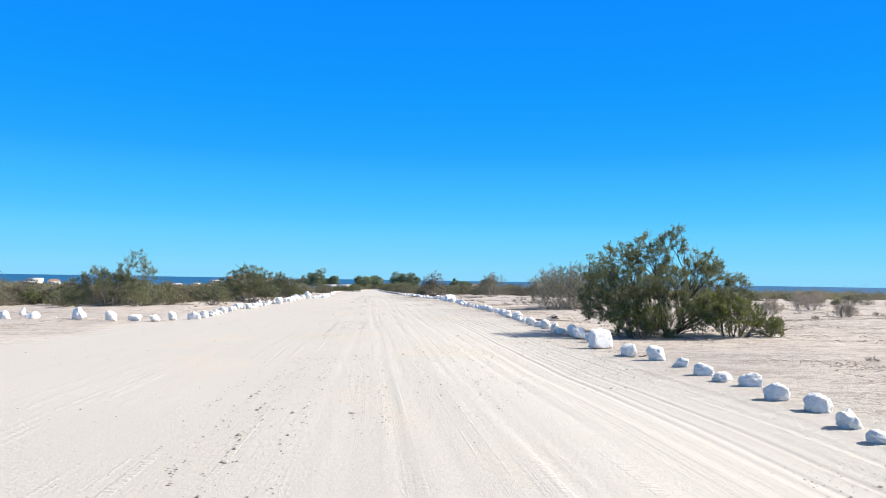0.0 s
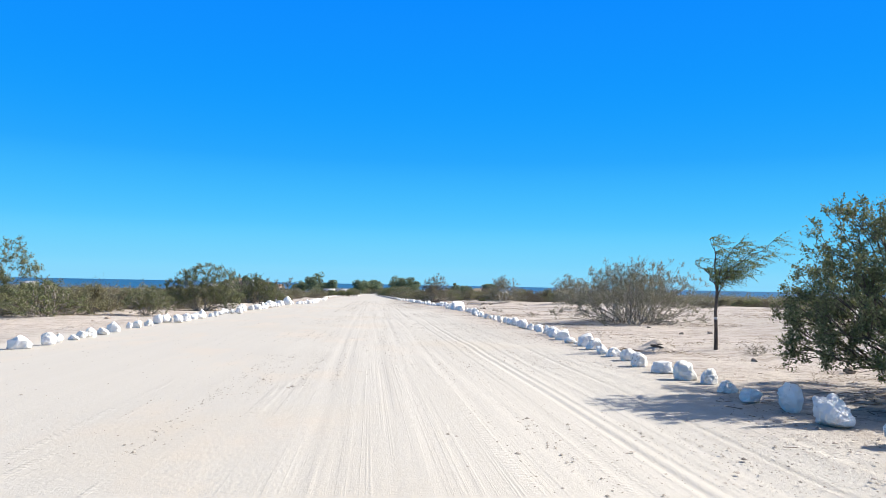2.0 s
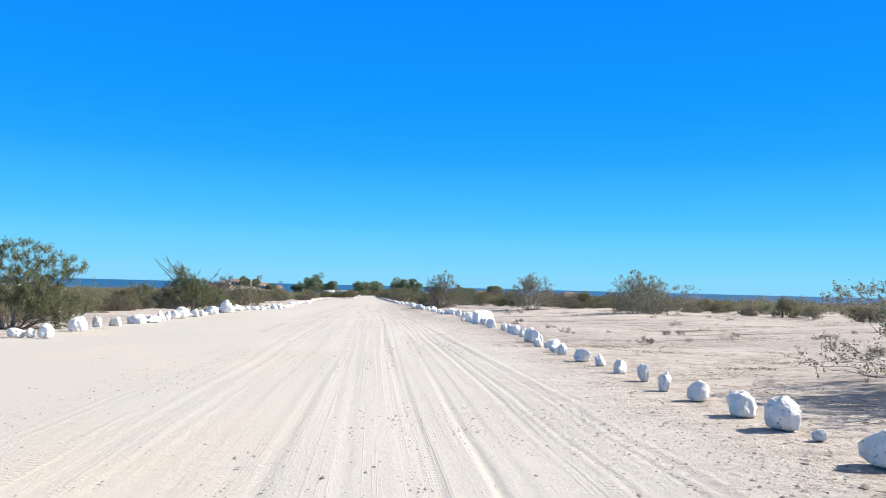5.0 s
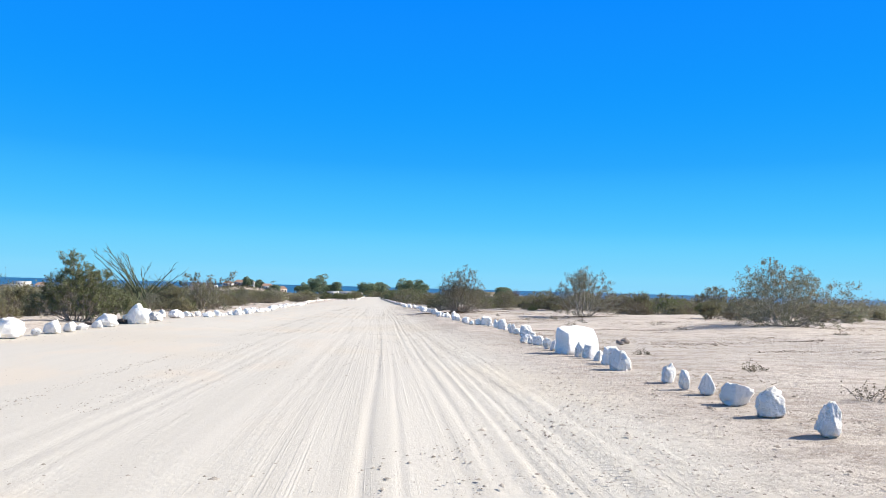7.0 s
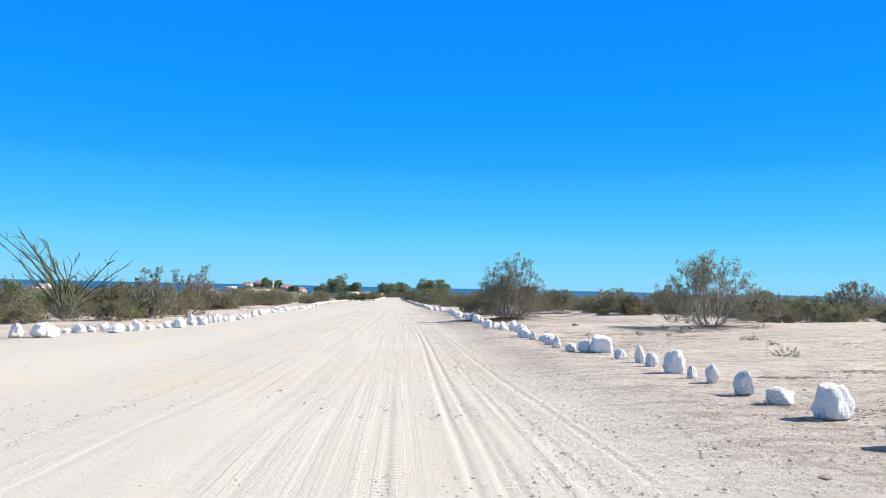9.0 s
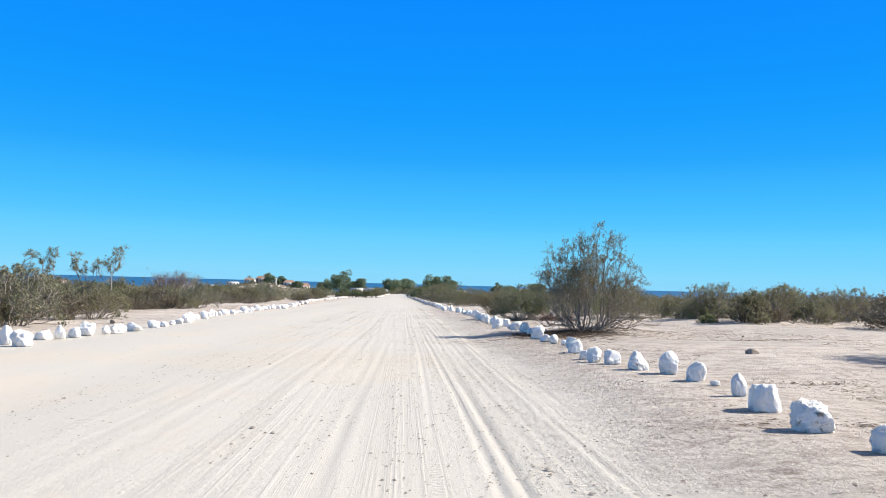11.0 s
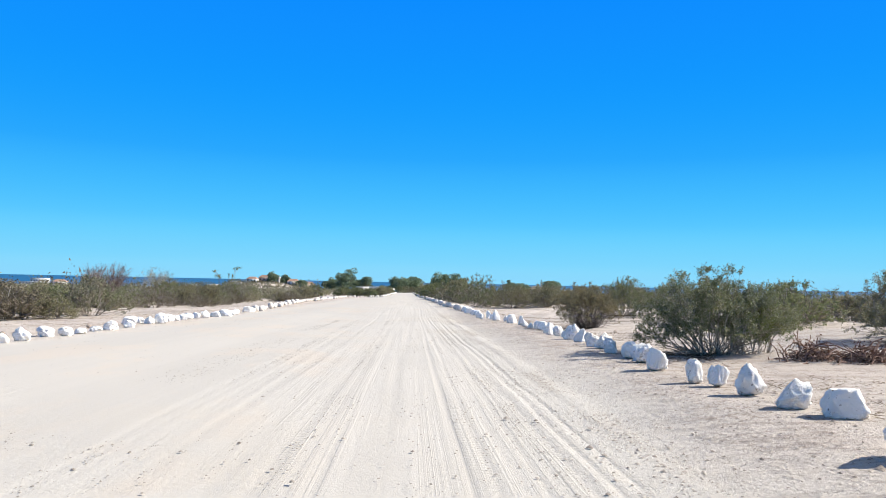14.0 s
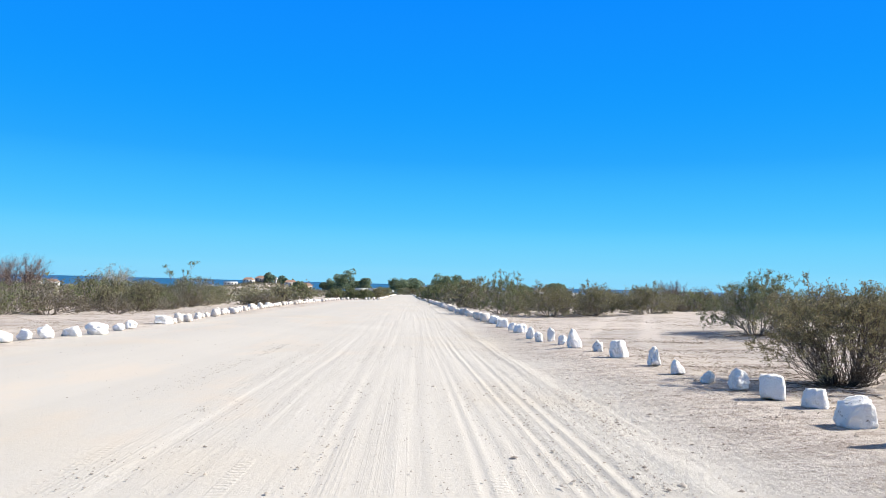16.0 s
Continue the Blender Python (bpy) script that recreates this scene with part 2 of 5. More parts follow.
def lie(x, y):
    """Height of the ground: a long gentle fall towards the sea, with a slight tilt across, and a low headland on the shore."""
    x, y = np.asarray(x, float), np.asarray(y, float)
    near = np.minimum(y, 150)
    z = -.010137 * near - .000028005 * near * near - .0128 * np.maximum(y - 150, 0)
    return (z + .00927 * 30 * np.tanh(x / 30) - .14 * (1 - smooth((y - 18) / 16)) * smooth((x - 1) / 3.5)
            - .09 * smooth((-x - 3) / 4) * smooth((y - 88) / 14)
            - .14 * smooth((7.3 - x) / 2.0) * smooth((x + 6) / 4) * smooth((y - 74) / 12) * smooth((175 - y) / 20)
            + .27 * smooth((x - 10.5) / 12) * smooth((300 - y) / 80)
            + 9 * np.exp(-((x + 158) / 40) ** 2 - ((y - 912) / 45) ** 2)
            + .28 * np.exp(-((x - 10.9) / 2.1) ** 2 - ((y - 114.5) / 2.8) ** 2))


def mesh_of(name, verts, faces, material, smooth_faces=False):
    """A mesh from arrays: verts (n, 3), faces (m, 3) or (m, 4)."""
    me = bpy.data.meshes.new(name)
    verts, faces = np.asarray(verts, np.float32), np.asarray(faces, np.int32)
    k = faces.shape[1]
    me.vertices.add(len(verts))
    me.vertices.foreach_set("co", verts.ravel())
    me.loops.add(faces.size)
    me.loops.foreach_set("vertex_index", faces.ravel())
    me.polygons.add(len(faces))
    me.polygons.foreach_set("loop_start", np.arange(len(faces), dtype=np.int32) * k)
    me.polygons.foreach_set("loop_total", np.full(len(faces), k, np.int32))
    if smooth_faces:
        me.polygons.foreach_set("use_smooth", np.ones(len(faces), bool))
    me.materials.append(material)
    me.update(calc_edges=True)
    return me


def part(name, data, parent, label=""):
    ob = new(name, data)
    ob.parent = parent
    return tagged(ob, label) if label else ob


def box_mesh(name, low, high, material):
    (a, b, c), (d, e, f) = low, high
    v = [(a, b, c), (d, b, c), (d, e, c), (a, e, c), (a, b, f), (d, b, f), (d, e, f), (a, e, f)]
    return mesh_of(name, v, [(0, 3, 2, 1), (4, 5, 6, 7), (0, 1, 5, 4), (1, 2, 6, 5), (2, 3, 7, 6), (3, 0, 4, 7)], material)


# ---- ground, sea ----
def ground():
    rng = np.random.default_rng(3)
    fine_x = np.r_[np.arange(-9.6, -.6, .15), np.arange(-.6, 2.8, .06), np.arange(2.8, 5.6, .03), np.arange(5.6, 9.61, .12)]
    out = [9.6]
    while out[-1] < 1900:
        out.append(out[-1] + max(.25, (out[-1] - 9) * .09))
    out = np.array(out[1:])
    xs = np.r_[-out[::-1], fine_x, out]
    ys = [-60, -30, -12]
    while ys[-1] < 990:
        y = ys[-1]
        ys.append(y + (.8 if -3 < y < 152 else max(.4, (y - 158) * .035) if y >= 158 else 1.5))
    ys = np.array(ys)
    X, Y = np.meshgrid(xs, ys)
    Z = lie(X, Y)
    # wheel tracks: shallow grooves with low shoulders, wandering along the road
    for k in range(25):
        x0 = rng.uniform(-6.5, 3) if k > 19 else rng.uniform(-.4, 6.3)
        line = x0 + rng.uniform(.1, .5) * np.sin(Y / rng.uniform(14, 40) + rng.uniform(0, 6)) + rng.uniform(-.012, .012) * (Y - 70)
        wide, deep = (rng.uniform(.04, .10), rng.uniform(.0015, .0042)) if k <= 19 else (rng.uniform(.06, .12), rng.uniform(.001, .003))
        u = (X - line) / wide
        there = .35 + .65 * smooth(np.sin(Y / rng.uniform(9, 25) + rng.uniform(0, 6)) * .8 + .5)
        Z = Z + there * deep * (-np.exp(-u * u) + .65 * np.exp(-(np.abs(u) - 1.7) ** 2 * 2.2))
    # fresh ruts in the seaward lane: narrow, with a sharp wall and a crumbled shoulder
    for x0, wide, deep in ((.35, .05, .006), (1.05, .05, .005), (1.75, .05, .006), (2.35, .05, .006), (2.95, .04, .009), (3.2, .035, .008), (3.62, .04, .016), (3.82, .035, .012),
                           (4.2, .04, .013), (4.42, .035, .010), (4.85, .04, .011)):
        u = (X - (x0 + .14 * np.sin(Y / 23 + x0) + .05 * np.sin(Y / 6.1 + 3 * x0) + .004 * (Y - 60))) / wide
        there = .25 + .75 * smooth(.75 + .9 * np.sin(Y / 11 + 5 * x0))
        Z = Z + smooth((172 - Y) / 25) * there * deep * .65 * (-np.exp(-u * u) + .35 * np.exp(-(u - 1.9) ** 2 * 1.5) + .25 * np.exp(-(u + 2.1) ** 2))
    # windrow of loose sand left by the grader beside the seaward lane
    u = (X - (5.05 + .12 * np.sin(Y / 17))) / .17
    Z = Z + (.01 + .012 * smooth((Y - 100) / 20)) * (.45 + .55 * smooth(.5 + .6 * np.sin(Y / 7.3) + .4 * np.sin(Y / 2.9))) * np.exp(-u * u)
    # soft unevenness
    for k in range(16):
        a, q = rng.uniform(0, 6.28), rng.uniform(.25, 2.4)
        Z = Z + .0045 / q * np.sin((X * math.cos(a) + Y * math.sin(a)) * q + rng.uniform(0, 6))
    off = smooth((np.abs(X) - 8.3) / 3) * smooth((300 - Y) / 60)
    for k in range(12):
        a, q = rng.uniform(0, 6.28), rng.uniform(.25, 1.1)
        Z = Z + off * .028 * np.sin((X * math.cos(a) + Y * math.sin(a)) * q + rng.uniform(0, 6))
    n, m = X.shape
    idx = np.arange(n * m).reshape(n, m)
    f = np.stack([idx[:-1, :-1], idx[:-1, 1:], idx[1:, 1:], idx[1:, :-1]], -1).reshape(-1, 4)
    me = mesh_of("ground", np.stack([X, Y, Z], -1).reshape(-1, 3), f, SAND, True)
    tagged(new("ground", me), "pale graded sand road with wheel tracks and dry desert ground", "ground", kind="structure")


ground()


def sea():
    xs = np.linspace(-4200, 4200, 30)
    ys = np.array([955, 1200, 1600, 2200, 3000, 3900, 4900])
    X, Y = np.meshgrid(xs, ys)
    Z = -14 + 6 * (Y - 955) / 3945
    n, m = X.shape
    idx = np.arange(n * m).reshape(n, m)
    f = np.stack([idx[:-1, :-1], idx[:-1, 1:], idx[1:, 1:], idx[1:, :-1]], -1).reshape(-1, 4)
    tagged(new("water", mesh_of("water", np.stack([X, Y, Z], -1).reshape(-1, 3), f, sea_material(), True)),
           "deep blue sea reaching the horizon", "sea", kind="structure")


sea()


# ---- whitewashed stones along both sides of the road ----
def stone_shape(seed, detail, spiky=0.0, blocky=0, pits=1.0, cuts=15):
    """A rounded, faceted field stone, one unit wide and one high, standing on z = 0."""
    rng = np.random.default_rng(seed)
    bm = bmesh.new()
    bmesh.ops.create_icosphere(bm, subdivisions=detail, radius=1)
    v = np.array([p.co[:] for p in bm.verts])
    f = np.array([[p.index for p in q.verts] for q in bm.faces])
    bm.free()
    if blocky:
        for ax in range(6):
            n = rng.normal(size=3) * .13
            n[ax // 2] += 1 if ax % 2 else -1
            n /= np.linalg.norm(n)
            v -= np.outer(np.maximum(v @ n - blocky * rng.uniform(.9, 1.1), 0) * .94, n)
        v[:, :2] *= 1 - (.02 if blocky < .65 else .1) * v[:, 2:]
    v *= rng.uniform(.85, 1.15, 3)
    calm = 0 < blocky < .65
    for k in range(1 if calm else 3 if blocky else cuts):
        n = rng.normal(size=3)
        n[2] *= .8
        n /= np.linalg.norm(n)
        d = v @ n - rng.uniform(.55, .86) * (1.15 if blocky else 1)
        v -= np.outer(np.maximum(d, 0) * rng.uniform(.85, 1.0), n)
    for q, amp in ((1.1, .18), (2.4, .15), (5.0, .095), (9, .05)):
        off = Vector(rng.uniform(-50, 50, 3))
        rough = np.array([[noise.noise(Vector(p) * q + off)] for p in v.tolist()])
        v *= 1 + amp * (.4 if calm else .8 if blocky else 1.15) * (rough if q < 2 else pits * (.6 - 1.6 * np.abs(rough)))
    if spiky:
        up = np.clip((v[:, 2] + .2), 0, 2)
        v[:, :2] *= (1 - spiky * .45 * up)[:, None]
    v[:, 2] = np.where(v[:, 2] < -.55, -.55 + (v[:, 2] + .55) * .25, v[:, 2])
    low, high = v.min(0), v.max(0)
    v = (v - [(low[0] + high[0]) / 2, (low[1] + high[1]) / 2, low[2]]) / (high - low)
    return v, f


# r: rounded, p: pointed, f: low and flat, b: blocky, c: broken and pitted, s: small
STONE_KINDS = {"r": (0, 0), "p": (.42, 0), "f": (0, 0), "b": (.1, .72), "c": (.15, .8), "s": (0, 0), "B": (0, .62)}
SHAPES = {}
for n, (kind, (spiky, blocky)) in enumerate(STONE_KINDS.items()):
    for k in range(1 if kind == "B" else 6):
        v, f = stone_shape(40 + 10 * n + k, 4, spiky, blocky, {"c": 2.2, "B": 1.0}.get(kind, 1.2), 7 if kind in "rs" else 11)
        for worn in (0, 1):
            SHAPES[kind, k, worn] = mesh_of("stone", v, f, PAINT[worn], kind == "B")

stone_rng = random.Random(5)


def stone(side, x, y, wide, high, kind=""):
    """A whitewashed stone whose foot, towards the oncoming road user, rests at (x, y)."""
    slim = high / wide
    if not kind:
        kind = "p" if slim > 1.3 else "f" if slim < .55 else stone_rng.choice("rrrs")
    worn = int(stone_rng.random() < (.5 if kind == "c" else .2))
    deep = wide * (.66 if kind == "B" else stone_rng.uniform(.75, 1.05))
    k = 0 if kind == "B" else stone_rng.randrange(6)
    if side == "left":
        wide, high = wide * 1.1, high * .99
    ob = new("stone", SHAPES[kind, k, worn])
    turn = stone_rng.choice((0, 180)) + stone_rng.uniform(-25, 25) if kind != "B" else 22 if wide > .8 else 14
    tilt = 2 if kind == "B" else 6
    x, y = x + deep * (.19 if side == "right" else -.15), y + deep * .42
    ob.matrix_basis = pose(x, y, float(lie(x, y)) - .05 * high, stone_rng.uniform(-tilt, tilt), stone_rng.uniform(-tilt, tilt), turn) @ Matrix.Diagonal((wide * 1.02, deep, high * 1.07, 1))
    size = "large" if max(wide, high) > .5 else "small" if max(wide, high) < .24 else "rounded"
    look_of = {"p": "pointed upright", "f": "low flat", "b": "blocky", "c": "broken pitted", "B": "big square"}.get(kind, size)
    state = "with worn white paint" if worn else "painted white"
    tagged(ob, f"{look_of} field stone {state} on sandy road edge", "stone", "stones lining the road")


for row in (
        (5.02, 6.54, 0.22, 0.15, "r"), (5.21, 7.23, 0.32, 0.23, "r"), (5.50, 8.22, 0.35, 0.25, "r"), (5.52, 9.15, 0.34, 0.26, "r"), (5.85, 10.46, 0.36, 0.24, "r"),
        (5.72, 11.04, 0.35, 0.18, "f"), (5.78, 11.82, 0.36, 0.23, "r"), (5.92, 13.08, 0.30, 0.22, "r"), (5.99, 14.40, 0.39, 0.33, "r"), (5.67, 15.24, 0.35, 0.31, "r"),
        (5.86, 17.69, 0.60, 0.47, "B"), (6.21, 19.60, 0.33, 0.26, "r"), (6.17, 20.62, 0.47, 0.37, "r"), (6.21, 21.59, 0.31, 0.38, "p"), (6.12, 22.33, 0.29, 0.21, "r"),
        (6.22, 23.19, 0.31, 0.19, "f"), (6.33, 24.07, 0.27, 0.28, "r"), (6.17, 24.54, 0.40, 0.35, "r"), (6.16, 25.50, 0.42, 0.23, "f"), (6.12, 26.57, 0.36, 0.29, "r"),
        (6.28, 27.57, 0.35, 0.27, "r"), (6.25, 28.32, 0.41, 0.22, "f"), (6.20, 28.96, 0.31, 0.24, "r"), (6.32, 30.13, 0.35, 0.30, "r"),
):
    stone("right", *row)
for row in (
        (6.49, 31.23, 0.46, 0.33, "b"), (6.50, 32.13, 0.14, 0.08, "f"), (6.37, 32.38, 0.32, 0.16, "f"), (6.50, 33.60, 0.48, 0.30, "b"), (6.61, 34.75, 0.48, 0.29, "f"),
        (6.72, 35.82, 0.35, 0.30, "r"), (6.74, 36.50, 0.28, 0.32, "p"), (6.79, 37.67, 0.26, 0.23, "r"), (6.92, 38.39, 0.35, 0.25, "r"), (6.78, 39.11, 0.29, 0.25, "r"),
        (6.78, 40.02, 0.35, 0.38, "r"), (6.86, 41.02, 0.42, 0.32, "r"), (7.00, 42.21, 0.15, 0.11, "r"), (6.91, 42.72, 0.37, 0.36, "r"), (6.89, 43.52, 0.36, 0.31, "r"),
        (6.95, 44.82, 0.31, 0.29, "r"), (6.91, 45.87, 0.22, 0.30, "p"), (7.04, 47.09, 0.21, 0.30, "p"), (7.06, 48.26, 0.25, 0.27, "r"), (7.12, 49.60, 0.23, 0.25, "r"),
        (7.04, 50.58, 0.35, 0.28, "r"), (7.00, 52.17, 0.24, 0.29, "r"), (7.07, 52.80, 0.42, 0.24, "r"), (7.19, 53.62, 0.36, 0.30, "b"),
):
    stone("right", *row)
for row in (
        (7.27, 54.49, 0.28, 0.21, "p"), (7.08, 54.97, 0.27, 0.29, "r"), (7.30, 55.89, 0.32, 0.30, "c"), (7.41, 56.90, 0.35, 0.39, "r"), (7.32, 57.29, 0.34, 0.44, "r"),
        (7.64, 59.80, 0.29, 0.36, "p"), (7.67, 60.96, 0.35, 0.35, "r"), (7.74, 61.88, 0.42, 0.31, "r"), (7.79, 62.91, 0.24, 0.32, "p"), (7.73, 63.54, 0.18, 0.31, "p"),
        (7.84, 64.41, 0.26, 0.33, "p"), (7.63, 66.29, 0.40, 0.44, "c"), (7.82, 67.42, 0.38, 0.39, "b"), (7.84, 68.20, 0.26, 0.25, "p"), (7.81, 68.86, 0.33, 0.32, "b"),
        (7.68, 69.25, 0.23, 0.38, "p"), (7.81, 70.03, 1.09, 0.70, "B"), (7.63, 71.36, 0.32, 0.30, "p"), (7.58, 72.08, 0.27, 0.30, "p"), (7.67, 73.54, 0.34, 0.28, "b"),
        (7.59, 74.17, 0.22, 0.20, "r"), (7.45, 74.53, 0.25, 0.22, "r"), (7.80, 75.71, 0.25, 0.21, "r"), (8.02, 76.72, 0.55, 0.32, "c"),
):
    stone("right", *row)
for row in (
        (8.35, 78.51, 0.44, 0.41, "b"), (8.31, 79.60, 0.43, 0.25, "f"), (8.25, 80.59, 0.29, 0.37, "r"), (8.42, 82.01, 0.23, 0.33, "p"), (8.35, 82.68, 0.19, 0.23, "c"),
        (8.29, 83.41, 0.41, 0.46, "c"), (8.34, 84.75, 0.29, 0.31, "r"), (8.44, 85.70, 0.23, 0.41, "p"), (8.33, 86.74, 0.29, 0.25, "c"), (8.36, 88.70, 0.62, 0.44, "b"),
        (8.00, 88.92, 0.33, 0.33, "r"), (7.71, 89.16, 0.30, 0.22, "r"), (7.62, 90.40, 0.27, 0.35, "p"), (7.70, 91.70, 0.30, 0.26, "r"), (7.86, 92.82, 0.44, 0.30, "c"),
        (7.87, 93.52, 0.27, 0.19, "f"), (7.63, 94.05, 0.26, 0.28, "r"), (7.53, 95.07, 0.45, 0.36, "c"), (7.70, 96.39, 0.40, 0.35, "b"), (8.01, 97.76, 0.23, 0.35, "r"),
        (8.17, 98.94, 0.18, 0.12, "s"), (8.08, 99.50, 0.35, 0.36, "r"), (8.01, 100.55, 0.36, 0.45, "r"), (7.67, 101.31, 0.43, 0.39, "p"),
):
    stone("right", *row)
for row in (
        (7.56, 102.55, 0.37, 0.32, "r"), (7.28, 102.93, 0.34, 0.34, "p"), (7.24, 103.65, 0.25, 0.23, "c"), (7.46, 105.46, 0.40, 0.33, "b"), (7.78, 107.09, 0.37, 0.33, "r"),
        (7.83, 108.35, 0.18, 0.16, "s"), (7.65, 108.96, 0.27, 0.28, "r"), (7.53, 109.64, 0.38, 0.23, "f"), (7.50, 110.91, 0.45, 0.46, "r"), (7.87, 112.88, 0.28, 0.32, "r"),
        (7.77, 113.32, 0.35, 0.25, "b"), (7.70, 114.62, 0.39, 0.39, "c"), (7.66, 116.20, 0.52, 0.38, "c"), (7.79, 117.81, 0.52, 0.31, "f"), (7.16, 118.35, 0.51, 0.44, "p"),
        (7.82, 120.49, 0.46, 0.34, "b"), (7.58, 121.18, 0.44, 0.39, "r"), (7.63, 122.35, 0.41, 0.45, "p"), (7.64, 123.44, 0.31, 0.33, "r"), (7.42, 123.9, 0.32, 0.38, "r"),
        (7.42, 125.63, 0.40, 0.43, "r"), (7.67, 127.31, 0.47, 0.39, "r"), (7.70, 128.22, 0.39, 0.37, "r"), (7.60, 129.46, 0.34, 0.37, "r"),
):
    stone("right", *row)
for row in (
        (7.75, 130.77, 0.43, 0.43, "r"), (7.72, 131.48, 0.38, 0.32, "c"), (7.91, 132.57, 0.35, 0.34, "c"), (7.83, 133.41, 0.44, 0.42, "p"), (7.79, 134.49, 0.50, 0.51, "c"),
        (7.89, 135.70, 0.28, 0.22, "r"), (7.73, 136.33, 0.37, 0.38, "p"), (7.62, 137.15, 0.27, 0.46, "p"), (7.80, 138.22, 0.43, 0.35, "b"), (8.15, 139.63, 0.35, 0.27, "b"),
        (7.95, 140.44, 0.38, 0.37, "b"), (8.03, 141.64, 0.34, 0.34, "r"), (7.89, 142.54, 0.26, 0.23, "s"), (7.84, 143.88, 0.31, 0.28, "p"), (7.94, 145.46, 0.34, 0.43, "p"),
        (7.78, 147.55, 0.44, 0.44, "b"), (7.76, 149.51, 0.29, 0.32, "p"), (7.37, 150.66, 0.46, 0.57, "p"), (7.31, 151.98, 0.28, 0.31, "p"), (6.85, 153.40, 0.30, 0.33, "r"),
        (7.24, 153.48, 0.30, 0.48, "p"), (6.82, 155.11, 0.32, 0.44, "p"), (7.02, 158.69, 0.55, 0.36, "b"), (6.97, 160.38, 0.39, 0.34, "r"),
):
    stone("right", *row)
for row in (
        (6.86, 163.32, 0.58, 0.42, "b"), (6.94, 166.96, 0.53, 0.41, "b"),
):
    stone("right", *row)

for row in (
        (-8.24, 28.43, 0.36, 0.27), (-10.01, 28.80, 0.42, 0.38), (-9.10, 28.83, 0.47, 0.26), (-14.08, 29.04, 0.44, 0.39), (-7.80, 29.31, 0.31, 0.35),
        (-13.24, 29.56, 0.49, 0.33), (-11.57, 29.65, 0.67, 0.49), (-7.12, 29.97, 0.49, 0.33), (-12.59, 30.09, 0.14, 0.09), (-7.01, 31.15, 0.33, 0.33),
        (-7.20, 32.10, 0.29, 0.23), (-7.11, 32.94, 0.27, 0.15), (-15.30, 33.24, 0.25, 0.38), (-7.25, 33.86, 0.29, 0.22), (-7.12, 34.11, 0.29, 0.29),
        (-7.25, 35.42, 0.34, 0.21), (-7.34, 36.61, 0.40, 0.36), (-7.65, 39.01, 0.20, 0.24), (-7.49, 39.41, 0.32, 0.28), (-7.60, 41.09, 0.30, 0.26),
):
    stone("left", *row)
for row in (
        (-7.79, 43.00, 0.37, 0.37), (-7.75, 44.08, 0.38, 0.38), (-7.28, 44.14, 0.38, 0.34), (-7.24, 45.30, 0.40, 0.35), (-7.39, 47.06, 0.41, 0.27),
        (-7.24, 47.50, 0.54, 0.33), (-7.35, 48.67, 0.42, 0.45), (-7.24, 50.30, 0.28, 0.24), (-7.21, 51.22, 0.25, 0.32), (-7.54, 52.88, 0.27, 0.15),
        (-7.58, 54.03, 0.36, 0.24), (-7.68, 55.27, 0.34, 0.36), (-7.89, 57.14, 0.45, 0.27), (-7.48, 57.20, 0.32, 0.27), (-7.10, 57.26, 0.41, 0.41),
        (-7.53, 60.62, 0.56, 0.51), (-7.87, 63.33, 0.33, 0.47), (-7.51, 64.18, 0.45, 0.40), (-7.52, 66.73, 0.73, 0.42), (-7.11, 67.78, 0.52, 0.34),
):
    stone("left", *row)
for row in (
        (-7.35, 69.02, 0.49, 0.33), (-7.54, 70.43, 0.38, 0.52), (-7.44, 71.08, 0.29, 0.46), (-8.05, 73.12, 0.16, 0.16), (-7.79, 73.56, 0.48, 0.44),
        (-7.47, 74.03, 0.73, 0.61), (-7.56, 75.81, 0.30, 0.22), (-7.42, 77.80, 0.36, 0.36), (-7.40, 80.20, 0.36, 0.33), (-7.86, 86.60, 0.40, 0.38), (-8.35, 90.10, 0.44, 0.42), (-7.54, 76.81, 0.49, 0.45), (-7.80, 78.98, 0.34, 0.29), (-7.46, 79.06, 0.39, 0.24),
        (-7.62, 81.65, 0.84, 0.52), (-7.19, 84.07, 0.86, 0.92, "p"), (-8.17, 85.48, 0.35, 0.41), (-7.80, 88.54, 0.63, 0.44), (-9.26, 91.65, 0.43, 0.55),
        (-9.76, 93.60, 0.38, 0.51), (-9.10, 93.84, 0.39, 0.47), (-8.36, 94.12, 0.82, 0.48), (-9.00, 97.25, 0.29, 0.19), (-8.66, 97.39, 0.49, 0.34),
):
    stone("left", *row)
for row in (
        (-7.49, 97.87, 0.59, 0.35), (-8.57, 98.18, 0.40, 0.25), (-8.38, 99.03, 0.36, 0.36), (-7.56, 99.36, 0.26, 0.26), (-7.29, 99.47, 0.47, 0.42),
        (-7.29, 101.01, 0.33, 0.22), (-7.37, 102.52, 0.28, 0.17), (-7.07, 102.63, 0.40, 0.34), (-6.60, 102.74, 0.52, 0.46), (-6.76, 105.27, 0.31, 0.25),
        (-6.53, 106.23, 0.50, 0.44), (-7.29, 106.91, 0.38, 0.53), (-7.57, 108.19, 0.51, 0.28), (-7.35, 108.98, 0.43, 0.30), (-7.02, 109.31, 0.30, 0.43),
        (-6.99, 110.14, 0.35, 0.35), (-7.01, 111.03, 0.51, 0.47), (-6.80, 112.04, 0.26, 0.30), (-6.52, 112.40, 0.50, 0.35), (-6.56, 113.87, 0.57, 0.33),
):
    stone("left", *row)
